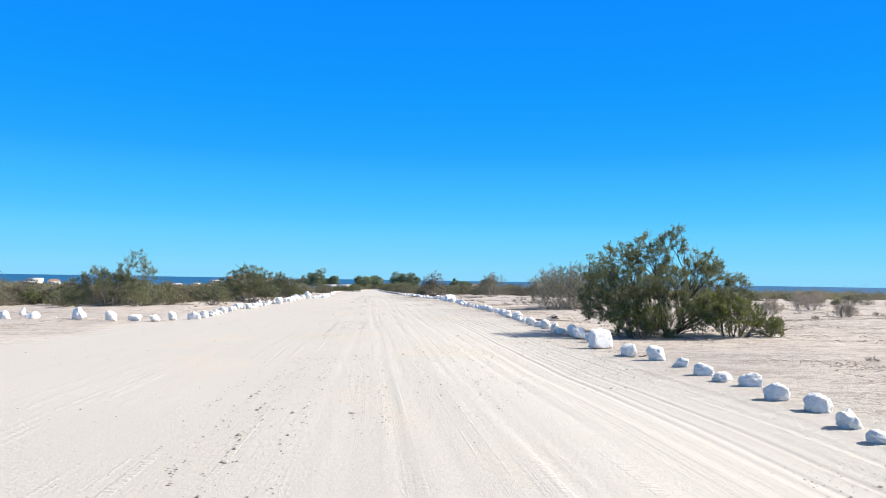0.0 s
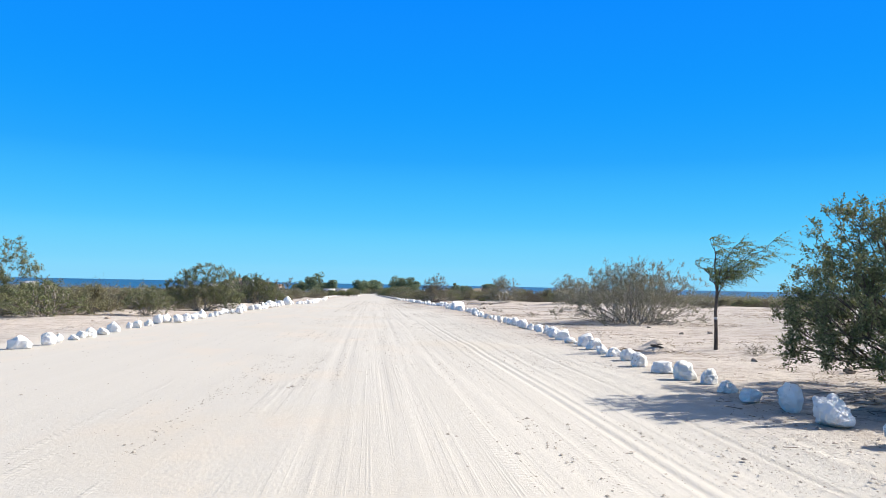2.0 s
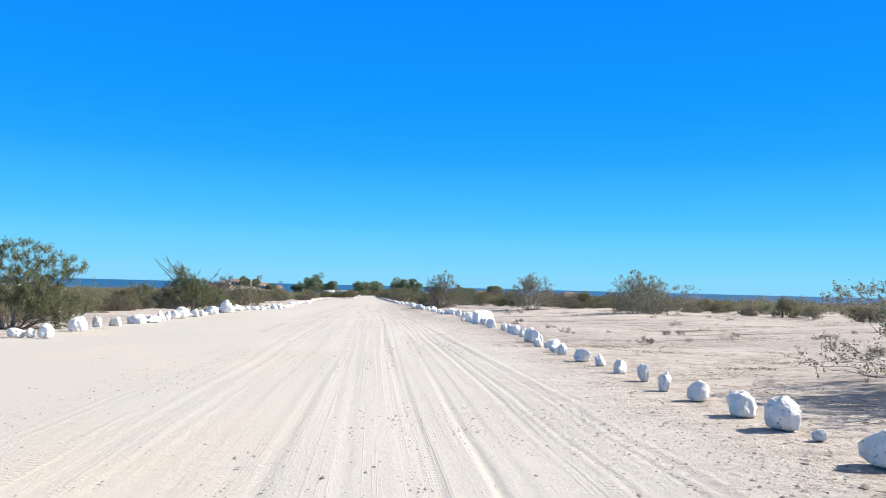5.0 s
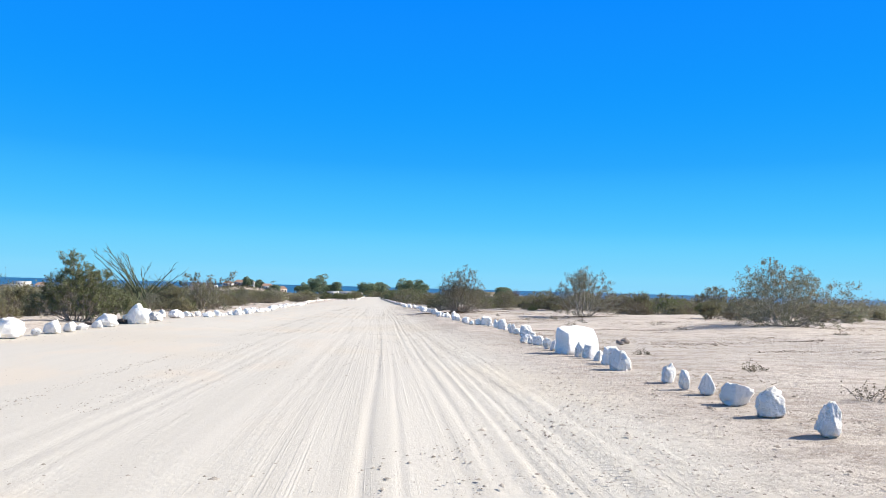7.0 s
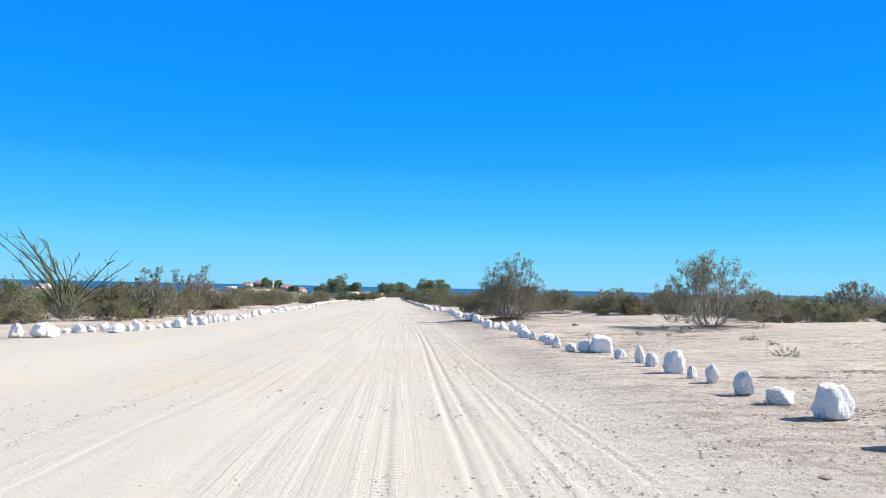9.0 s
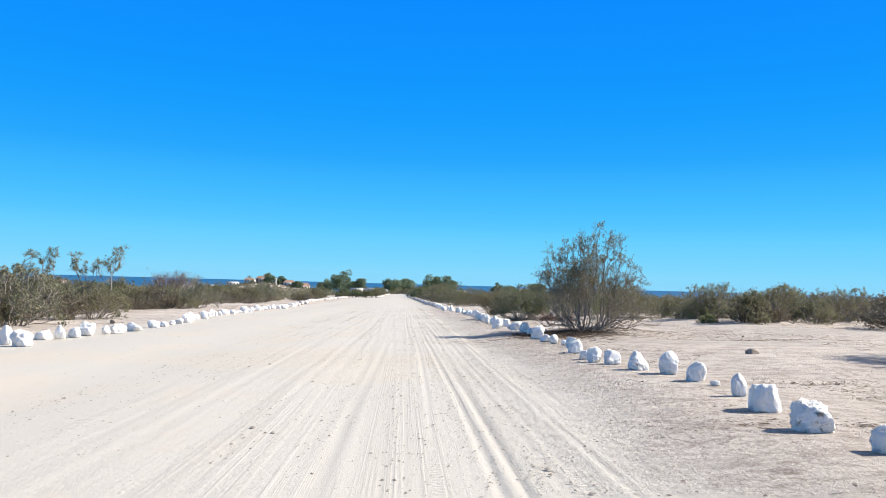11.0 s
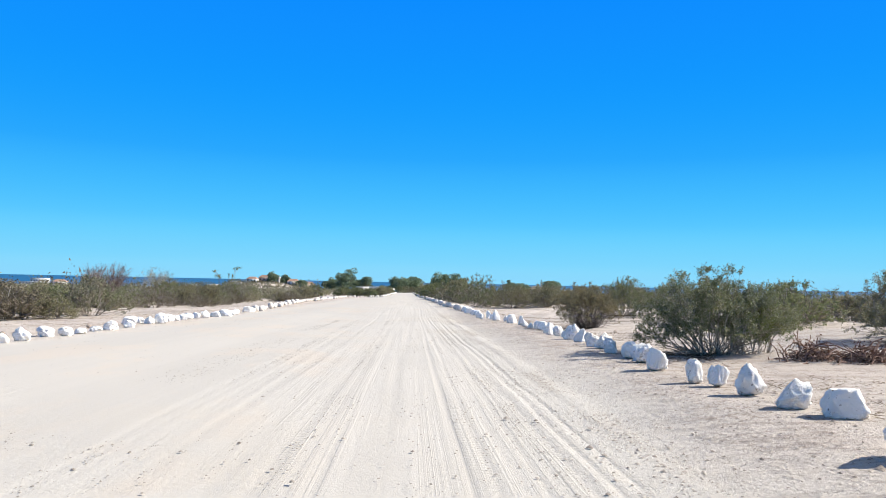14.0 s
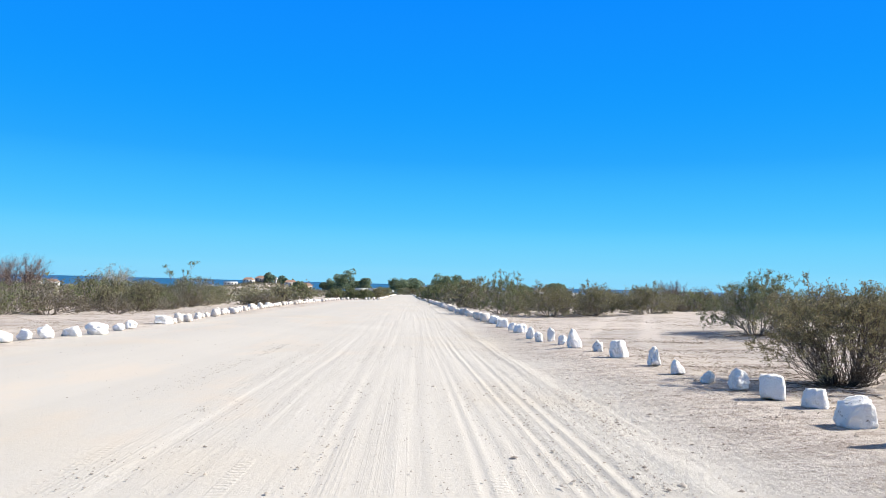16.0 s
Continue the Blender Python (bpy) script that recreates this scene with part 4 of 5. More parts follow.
for sx, sy, w, h, n in ((20.3, 126.6, 4.8, 2.1, 14), (24.8, 127.6, 4.6, 2.1, 15), (30.8, 130.8, 4.8, 2.3, 16)):
    shrub(sx, sy, "low olive creosote bush on pale sand", dome(n, w, h, 12, 3, .14, 1.2), seed=n, tufts=300, sprays=7, leaves=8, small=True, leaf=.032, spray=.2)

for n, (sx, sy, w, h) in enumerate(((9.6, 207, 6.0, 3.5), (8.4, 238, 6.0, 3.7), (6.9, 262, 4.4, 3.0), (11.5, 224, 6.0, 3.2), (7.6, 300, 6.5, 3.4), (8.5, 345, 8.0, 4.2), (8.0, 420, 9.0, 4.6),
                                    (-6.6, 277, 4.0, 2.0), (-9.6, 279, 4.6, 2.2), (-4.9, 293, 3.6, 2.3), (-13.2, 284, 5.0, 2.4), (-17.5, 262, 6.0, 2.8), (-6.0, 345, 7.0, 3.0), (-9.0, 420, 9.0, 4.0),
                                    (-4.5, 575, 9.0, 4.4), (3.5, 590, 9.0, 4.6), (-13.0, 600, 11.0, 5.0), (11.0, 600, 11.0, 5.2), (-1.0, 640, 11.0, 5.4))):
    shrub(sx, sy, "far dense olive-green thicket beside the road", dome(110 + n, w, h, 13, 3, .14, 1.25), group="far thickets", seed=110 + n, tufts=190, sprays=6, leaves=6, small=True,
          leaf=.05 + .00016 * sy, spray=.3, foliage=LEAF_GREEN if n % 3 else LEAF_OLIVE, thick=.06)

# single shrubs on the landward side
shrub(-14.9, 43.0, "dense green bush with a few tall shoots",
      [(-2.0, 0, 1.1, .8), (-1.0, .2, 1.7, .8), (-.2, -.3, 1.3, .8), (.6, .3, 1.2, .8), (1.5, 0, .9, .7), (-1.6, -.6, .7, .7), (.2, .9, 1.6, .7), (.6, .1, 2.3, .4), (1.0, 0, 2.8, .35), (1.25, .2, 3.3, .22), (1.6, -.1, 2.6, .4), (2.0, .1, 2.0, .4)],
      seed=21, tufts=420, sprays=8, leaves=9, leaf=.032, spray=.22, foliage=LEAF_GREEN, thick=.05, dead=20)
shrub(-10.4, 62.2, "large green creosote bush behind the stones",
      [(-2.0, 0, 1.6, .6), (-1.4, .3, 2.2, .5), (-1.6, -.4, 1.0, .7), (-.8, 0, 2.4, .5), (-.3, .2, 2.7, .42), (-.2, -.4, 1.5, .85), (.3, .3, 2.95, .28), (-1.0, -.6, 1.3, .8), (.7, -.5, 1.4, .85), (1.8, -.4, .7, .7), (.5, 0, 2.3, .5), (1.0, .2, 2.6, .4), (1.5, 0, 2.0, .5), (2.0, .2, 2.2, .35),
       (1.2, -.4, 1.1, .75), (2.2, 0, 1.0, .5), (-2.5, .2, .8, .5)],
      seed=22, tufts=700, sprays=8, leaves=9, leaf=.028, spray=.2, foliage=LEAF_GREEN, thick=.055, dead=50)
shrub(-11.6, 54.2, "low dense green bush behind the stones", dome(23, 3.4, 1.75, 11, 3, .25), seed=23, tufts=260, sprays=8, leaves=9, leaf=.026, spray=.18, foliage=LEAF_GREEN, thick=.04, dead=24)
shrub(-10.25, 85.6, "large green bush with a tall leafy shoot",
      [(-1.6, 0, .9, .6), (-1.0, .2, 1.4, .7), (-.3, -.4, 1.2, .8), (.3, -.2, 1.75, .65), (.1, .2, 2.1, .5), (.7, .1, 1.9, .55), (1.2, .2, 1.3, .65), (-.6, .1, 1.9, .5), (-.4, 0, 2.45, .3), (-.55, .1, 2.85, .34), (-.1, 0, 2.8, .22),
       (1.8, .1, .9, .6), (.9, -.5, .8, .7), (2.3, 0, .7, .45), (0, .9, 1.4, .7)],
      seed=24, tufts=560, sprays=8, leaves=10, leaf=.028, spray=.2, foliage=LEAF_GREEN, thick=.05, dead=30)
shrub(-15.6, 125.1, "upright creosote bush with tall thin shoots", dome(25, 2.8, 2.0, 8, 0, .25) + [(-.7, 0, 2.5, .38), (-.4, 0, 3.2, .27), (.3, .1, 2.7, .38), (.6, 0, 3.3, .25)],
      seed=25, tufts=240, sprays=7, leaves=8, leaf=.032, spray=.2, foliage=LEAF_OLIVE)
shrub(-12.6, 124.7, "upright creosote bush with tall thin shoots", dome(26, 3.2, 2.0, 9, 0, .25) + [(-.8, 0, 2.6, .38), (-1.0, 0, 3.1, .3), (.2, .1, 2.6, .42), (.9, 0, 2.8, .38), (1.2, 0, 3.4, .33)],
      seed=26, tufts=260, sprays=7, leaves=8, leaf=.032, spray=.2, foliage=LEAF_OLIVE)
shrub(-42.0, 240.0, "pale dry bush among green scrub", dome(27, 9.0, 5.0, 14, 4, .25), seed=27, tufts=300, sprays=7, leaves=3,
      leaf=.06, spray=.5, bark=BARK_PALE, foliage=LEAF_GREY, thick=.09, dead=80)
shrub(-19.4, 199.4, "green bush with tall leafy shoots", dome(28, 5.0, 2.6, 11, 0, .25) + [(-1.2, 0, 3.0, .35), (-1.4, 0, 3.7, .22), (.4, 0, 3.1, .3), (.9, 0, 3.9, .22), (1.2, .2, 4.1, .2)],
      seed=28, small=True, tufts=260, sprays=7, leaves=8, leaf=.05, spray=.3, foliage=LEAF_GREEN)


# little dry shrubs dotted over the open sand
DRY = [shrub_parts(90 + k, w, h, 14, 4, 3, 3, .014, BARK_PALE, LEAF_DRY, thick=.006, small=True) for k, (w, h) in enumerate(((.6, .26), (.85, .34), (.45, .3)))]
dry_rng = random.Random(21)
for n in range(60):
    y = dry_rng.uniform(4, 110)
    x = dry_rng.uniform(9.2, 16 + (8 if y < 90 else 0))
    wood, leaves = DRY[n % 3]
    ob = new("dry_shrub")
    q = dry_rng.uniform(.6, 1.2)
    ob.matrix_basis = pose(x, y, float(lie(x, y)) - .01, 0, 0, dry_rng.uniform(0, 360)) @ Matrix.Diagonal((q, q, q, 1))
    part("wood", wood, ob)
    part("foliage", leaves, ob)
    tagged(ob, "tiny dry pale shrub on open desert sand", "shrub", "dry shrubs on sand")


def bare_tree(x, y, seed, wide, high, label):
    """A leafless many-branched tree with reddish twigs."""
    ob = new("bare_tree")
    ob.matrix_basis = pose(x, y, float(lie(x, y)))
    wood, leaves = shrub_parts(seed, wide, high, stems=34, branches=12, twigs=8, leaves=1, leaf=.03, bark=BARK_RED, foliage=LEAF_DRY, thick=.05, sprawl=.05)
    part("wood", wood, ob)
    part("foliage", leaves, ob, "few dry brown leaves")
    tagged(ob, label, "tree")


bare_tree(-30.4, 190.9, 31, 7.5, 5.0, "leafless reddish desert tree above green scrub")
bare_tree(34.0, 215.0, 32, 7.0, 3.6, "leafless reddish desert shrub beyond the open sand")


def ocotillo(x, y):
    """Long, thin, forking green canes fanning out of one foot."""
    ob = new("ocotillo")
    ob.matrix_basis = pose(x, y, float(lie(x, y)))
    rng = np.random.default_rng(41)
    tips = [(-4.4, 4.9), (-3.8, 4.4), (-3.1, 5.2), (-2.7, 4.3), (-2.3, 4.9), (-1.9, 4.5), (-1.3, 4.4), (-2.0, 3.6), (-.9, 3.7), (-1.4, 3.1), (.3, 3.1), (.9, 3.9), (1.3, 3.0),
            (3.3, 3.2), (2.9, 2.6), (2.2, 1.6), (1.7, 2.2), (-.4, 2.4), (-2.9, 3.0), (.6, 2.0), (-3.5, 4.7), (-2.5, 4.6), (-1.6, 3.9), (-.2, 3.4), (2.6, 3.5), (-3.3, 3.7), (1.0, 2.5), (-1.1, 2.2), (1.9, 2.8)]
    u = np.linspace(0, 1, 11)
    for tx, tz in tips:
        foot = rng.normal(size=3) * [.22, .2, 0]
        ty = rng.uniform(-1.2, 1.2)
        q = rng.uniform(1.05, 1.35)
        wob = np.cumsum(rng.normal(size=(11, 3)) * .055, 0) * u[:, None]
        S = foot + np.stack([tx * u ** q, ty * u, tz * u ** (2 - q)], -1) + wob
        v, f = tubes(S[None], np.linspace(1, .42, 11)[None] * .05 * rng.uniform(.8, 1.2), 6)
        i = rng.integers(5, 10, 4)
        B, d = grow(rng, S[i], (S[i] - S[i - 1]) * 3 + rng.normal(size=(4, 3)) * .7, rng.uniform(.4, 1.1, 4), 6, .05, .2)
        v2, f2 = tubes(B, np.linspace(1, .5, 6)[None] * .024 * np.ones((4, 1)), 4)
        part("cane", mesh_of("cane", np.concatenate([v, v2]), np.concatenate([f, f2 + len(v)]), BARK_GREEN, True), ob)
    tagged(ob, "green leafless desert plant with long forking canes", "cactus shrub")


ocotillo(-16.8, 114.5)


def young_tree(x, y):
    """A thin straight trunk under a wind-combed feathery crown."""
    ob = new("young_tree")
    ob.matrix_basis = pose(x, y, float(lie(x, y)))
    rng = np.random.default_rng(51)
    S = np.array([[(0, 0, -.05), (.01, 0, .5), (.0, .01, 1.0), (.03, 0, 1.42), (.06, 0, 1.7)]])
    v, f = tubes(S, np.array([[.055, .046, .042, .04, .02]]), 8)
    part("trunk", mesh_of("trunk", v, f, BARK_DARK, True), ob)
    ends = np.array([1.28, 1.2, 1.03]) * np.array([(-.38, .1, 2.2), (-.12, -.1, 2.78), (.05, .15, 2.6), (.3, -.2, 2.55), (.55, .1, 2.7), (.85, 0, 2.55), (1.1, -.15, 2.72), (1.25, .2, 2.45), (.7, .3, 2.2), (.5, -.3, 2.05), (.15, .3, 1.95), (-.3, -.2, 2.0)])
    foot = np.array([.03, 0, 1.45]) + rng.normal(size=(12, 3)) * [.01, .01, .08]
    u = np.linspace(0, 1, 7)[None, :, None]
    B = foot[:, None] + (ends - foot)[:, None] * np.concatenate([u ** 1.4, u, u ** .8], -1) + rng.normal(size=(12, 7, 3)) * .025 * (u > 0)
    for line in B:
        v, f = tubes(line[None], np.linspace(1, .3, 7)[None] * .018, 5)
        part("limb", mesh_of("limb", v, f, BARK_DARK, True), ob)
    who = np.repeat(np.arange(12), 36)
    i = rng.integers(2, 7, len(who))
    Tw, d = grow(rng, B[who, i], rng.normal(size=(len(who), 3)) * [.25, .4, .3] + [1.0, 0, .1], rng.uniform(.25, .6, len(who)), 4, -.10, .08)
    v, f = tubes(Tw, np.full((len(who), 4), .003), 3)
    part("crown_wood", mesh_of("crown_wood", v, f, BARK_GREEN, True), ob)
    k = np.repeat(np.arange(len(who)), 12)
    u = rng.uniform(.3, 3, len(k))
    j = np.minimum(u.astype(int), 2)
    p = Tw[k, j] + (Tw[k, j + 1] - Tw[k, j]) * (u - j)[:, None] + rng.normal(size=(len(k), 3)) * .018
    lv, lf = leaf_tris(rng, p, .022, [2.2, 0, -.3])
    part("foliage", mesh_of("foliage", lv, lf, LEAF_FEATHER), ob)
    v, f = tubes(np.array([[(.0, .008, .80), (.0, .008, .86)]]), np.array([[.047, .047]]), 10)
    part("tie", mesh_of("tie", v, f, WALL_WHITE, True), ob, "white cloth tie")
    tagged(ob, "young tree with thin dark trunk and feathery crown", "tree")


young_tree(9.42, 29.9)


# low scrub: a handful of grown shapes, set out again and again
KINDS = []
for k, (w, h, mat, bk) in enumerate(((2.6, 1.4, LEAF_OLIVE, BARK_GREY), (3.2, 1.6, LEAF_GREEN, BARK_GREY), (2.2, 1.8, LEAF_OLIVE, BARK_DARK),
                                     (2.8, 1.2, LEAF_DRY, BARK_GREY), (2.0, 1.1, LEAF_GREEN, BARK_DARK), (3.0, 2.1, LEAF_GREY, BARK_GREY))):
    KINDS.append(bush_parts(60 + k, dome(60 + k, w, h, 10, k % 3 + 1, .12, 1.25), 170, 6, 6, .042, .2, bk, mat, .035, .3, small=True, stems=18))
KIND_WORDS = ("low olive", "low green", "upright olive", "dry brown", "small green", "open grey-green")
TAKEN = ((9.7, 22.5, 4), (12.9, 44.6, 4.5), (10.6, 114.4, 4), (21.4, 83.7, 4), (18, 103.5, 3.5), (9.8, 129.5, 3), (17.6, 132.8, 3), (10.3, 142.5, 3.5),
         (16.2, 157.5, 3.5), (-14.9, 43, 3), (-10.9, 62.2, 3), (-11.6, 54.2, 2.4), (-10.6, 85.6, 3), (-16.3, 114.5, 2.5), (-12.6, 124.7, 2.5), (-15.6, 125.1, 2), (9.3, 29.8, 4))


def scrub_room(x, y):
    """How likely a low bush stands here: none on the road and the open sand, many behind."""
    if x < 0:
        if y < 47:
            return 0
        edge = (-15 if y < 62 else -11.8 if y < 92 else -13.3 if y < 126 else -16.3 if y < 205 else -13) - .9 * math.sin(y / 5)
        return 0 if x > edge else .9
    if y > 182:
        return 0 if x < 8.2 else .95
    start = 33 if y < 70 else 29 if y < 92 else 25 if y < 106 else 22 if y < 121 else 15.5 if y < 140 else 14.5 if y < 158 else 23
    return 0 if x < start else .9 if x < start + 5 else .95


scrub_rng = random.Random(8)
placed = []
scrub = []
tries = 0
while len(placed) < 500 and tries < 40000:
    tries += 1
    y = 25 + 190 * scrub_rng.random()
    x = scrub_rng.uniform(-26, -11) if scrub_rng.random() < .54 else scrub_rng.uniform(9, 42)
    if scrub_rng.random() > scrub_room(x, y) or any((x - a) ** 2 + (y - b) ** 2 < r * r for a, b, r in TAKEN):
        continue
    if any((x - a) ** 2 + (y - b) ** 2 < (1.35 if x < 0 else 1.6) ** 2 for a, b in placed):
        continue
    placed.append((x, y))
    k = scrub_rng.choice((0, 0, 0, 2, 2, 3, 3, 3, 4, 5, 1))
    s = scrub_rng.choice((.5, .7, .85, 1.0, 1.1, 1.3)) * scrub_rng.uniform(.9, 1.1)
    s *= (1.12 if y > 140 else .78 if 56 < y < 120 and x < -13 else 1.05) if x < 0 else 1.0 if y > 115 else .64
    m = pose(x, y, float(lie(x, y)) - .03, 0, 0, scrub_rng.uniform(0, 360)) @ Matrix.Diagonal((s * 1.1, s * 1.1, s, 1))
    scrub.append((math.hypot(x, max(0, y - 130)), k, m))
scrub.sort(key=lambda q: q[0])
for far, k, m in scrub[:290]:
    ob = new("scrub_bush")
    ob.matrix_basis = m
    part("wood", KINDS[k][0], ob)
    part("foliage", KINDS[k][1], ob)
    tagged(ob, f"{KIND_WORDS[k]} desert scrub bush growing on dry sand", "bush", "desert scrub")


def scrub_behind(rest):
    """The bushes further back, joined kind by kind."""
    for k in range(len(KINDS)):
        for which in (0, 1):
            me = KINDS[k][which]
            v = np.empty(len(me.vertices) * 3, np.float32)
            me.vertices.foreach_get("co", v)
            f = np.empty(len(me.loops), np.int32)
            me.loops.foreach_get("vertex_index", f)
            v, f = v.reshape(-1, 3), f.reshape(-1, 4 if which == 0 else 3)
            if which:
                f = f[::2]
            ms = [np.array(m) for far, kind, m in rest if kind == k]
            if not ms:
                continue
            vs = np.concatenate([v @ m[:3, :3].T + m[:3, 3] for m in ms])
            fs = np.concatenate([f + n * len(v) for n in range(len(ms))])
            name = "scrub_thicket" if which else "scrub_stems"
            words = "foliage of scrub bushes" if which else "bare stems of scrub bushes"
            tagged(new(name, mesh_of(name, vs, fs, me.materials[0])), f"{KIND_WORDS[k]} {words} further back", "scrub", kind="stuff")


scrub_behind(scrub[290:])


def far_scrub():
    """The scrub plain running on to the coast, one sheet of small rounded thickets."""
    rng = np.random.default_rng(17)
    pts = []
    while len(pts) < 7400:
        y = 20 + 900 * rng.uniform() ** 2.1
        x = rng.uniform(-1, 1) * (45 + y * .85)
        if y < 214 and -24 < x < 41 or y < 96 and 0 < x < 90 or y < 30:
            continue
        if y > 400 and rng.uniform() < .3:
            continue
        lane = 7.4 if x > 0 else 12.5
        if abs(x) < lane and not (x < -6.5 and y > 280) and y < 540:
            continue
        pts.append((x, y))
    pts += [(rng.normal(-158, 34), rng.normal(885, 26)) for k in range(700)]
    rng.shuffle(pts)
    for mat, share, name in ((LEAF_OLIVE, 0, "olive"), (LEAF_GREY, 1, "grey-green"), (LEAF_DRY, 2, "brown")):
        P, lean = [], []
        for x, y in pts[share::3]:
            w, h = rng.uniform(.9, 2.8), rng.uniform(.8, 2.2) * (1.25 if y < 420 else 1.1)
            if rng.uniform() < .05:
                h *= 1.5
            if y < 140:
                h *= .8 if x > 0 else .6
            if 140 < y < 420:
                h *= 1.3 if x < 0 else 1.12
            n = int(33 + 330 * max(0.0, 1 - y / 260))
            q = rng.normal(size=(n, 3))
            q /= np.linalg.norm(q, axis=1, keepdims=True)
            q[:, 2] = np.abs(q[:, 2]) * rng.uniform(.6, 1.02, n)
            q *= (rng.uniform(.35, 1, (n, 1)) ** .5) * (.9 + .25 * np.sin(q[:, :1] * 5 + x) * np.cos(q[:, 1:2] * 4 + y))
            P.append(q * [w, w, h] + [x, y, float(lie(x, y))])
        P = np.concatenate(P)
        size = np.clip(.03 + P[:, 1:2] * .00076, .06, .36)
        v, f = leaf_tris(rng, P, size, [0, 0, .3])
        tagged(new("far_scrub", mesh_of("far_scrub", v, f, mat)), f"{name} scrub covering the plain down to the coast", "scrub", kind="stuff")


far_scrub()


# ---- far trees, houses ----
def crown_tree(x, y, wide, high, seed, label):
    rng = np.random.default_rng(seed)
    ob = new("tree")
    z = float(lie(x, y))
    ob.matrix_basis = pose(x, y, z)
    S = np.array([[(0, 0, -.2), (.1, 0, high * .15), (0, .1, high * .3), (.1, 0, high * .5)]])
    v, f = tubes(S, np.array([[.5, .42, .36, .2]]) * high / 12, 8)
    part("trunk", mesh_of("trunk", v, f, BARK_DARK, True), ob)
    n = 9
    az = np.arange(n) * 2.4
    B, d = grow(rng, np.zeros((n, 3)) + [0, 0, high * .28], np.stack([np.cos(az), np.sin(az), np.full(n, .8)], -1), np.full(n, wide * .38), 5, .05, .1)
    for line in B:
        v, f = tubes(line[None], np.linspace(1, .3, 5)[None] * .18 * high / 12, 5)
        part("limb", mesh_of("limb", v, f, BARK_DARK, True), ob)
    P = []
    for k in range(46):
        a, q = rng.uniform(0, 6.28), math.sqrt(rng.uniform(0, 1)) * wide * .40
        h = high * (.14 + .72 * rng.uniform() * (1 - (q / (wide * .5)) ** 2 * .75))
        r = rng.uniform(.12, .19) * wide
        p = rng.normal(size=(190, 3))
        p /= np.linalg.norm(p, axis=1, keepdims=True)
        P.append(p * rng.uniform(.6, 1, (190, 1)) * r * [1, 1, .8] + [math.cos(a) * q, math.sin(a) * q, h])
    v, f = leaf_tris(rng, np.concatenate(P), wide * .02 + .14, [0, 0, .3])
    part("crown", mesh_of("crown", v, f, LEAF_TREE), ob)
    tagged(ob, label, "tree", "trees near the shore")


for n, (x, y, w, h) in enumerate(((-58.5, 815, 23, 20), (-42, 815, 14, 13.5), (-78, 830, 15, 11), (-8, 790, 20, 14.5), (4, 800, 20, 13.5), (31, 748, 20, 16), (44, 748, 16, 14.5),
                                  (76, 640, 9, 9), (88, 660, 14, 8), (104, 620, 13, 9.5), (-150, 905, 13, 9), (-138, 915, 12, 8), (-119, 905, 12, 7))):
    crown_tree(x, y, w * 1.15, h * 1.3, 200 + n, "large round-crowned green tree near the shore" if h > 12 else "round green tree among houses near the shore")


def house(x, y, wide, deep, high, wall, roof_kind, seed):
    rng = random.Random(seed)
    ob = new("house")
    ob.matrix_basis = pose(x, y, float(lie(x, y)), 0, 0, rng.uniform(-15, 15))
    w, d = wide / 2, deep / 2
    part("wall", box_mesh("wall", (-w, -d, -.5), (w, d, high), wall), ob)
    if roof_kind == "flat":
        part("roof", box_mesh("roof", (-w - .2, -d - .2, high), (w + .2, d + .2, high + .35), wall), ob)
    else:
        v = [(-w - .5, -d - .5, high), (w + .5, -d - .5, high), (w + .5, d + .5, high), (-w - .5, d + .5, high),
             (-w * .6, 0, high + wide * .22), (w * .6, 0, high + wide * .22)]
        me = bpy.data.meshes.new("roof")
        me.from_pydata(v, [], [(0, 1, 5, 4), (1, 2, 5), (2, 3, 4, 5), (3, 0, 4), (3, 2, 1, 0)])
        me.materials.append(ROOF_RED if roof_kind == "tile" else ROOF_STRAW)
        part("roof", me, ob)
    n = max(1, int(wide / 3.5))
    for k in range(n):
        cx = -w + wide * (k + .5) / n
        part("window", box_mesh("window", (cx - .6, -d - .06, high * .4), (cx + .6, -d + .02, high * .75), DARK), ob)
    part("door", box_mesh("door", (w * .7, -d - .07, 0), (w * .7 + 1, -d + .02, 2.1), DARK), ob)
    words = {"flat": "with flat roof", "tile": "with red tile roof", "thatch": "with palm thatch roof"}[roof_kind]
    tagged(ob, f"{'white' if wall is WALL_WHITE else 'pale'} plastered low house {words} near the shore", "house", "houses near the shore")


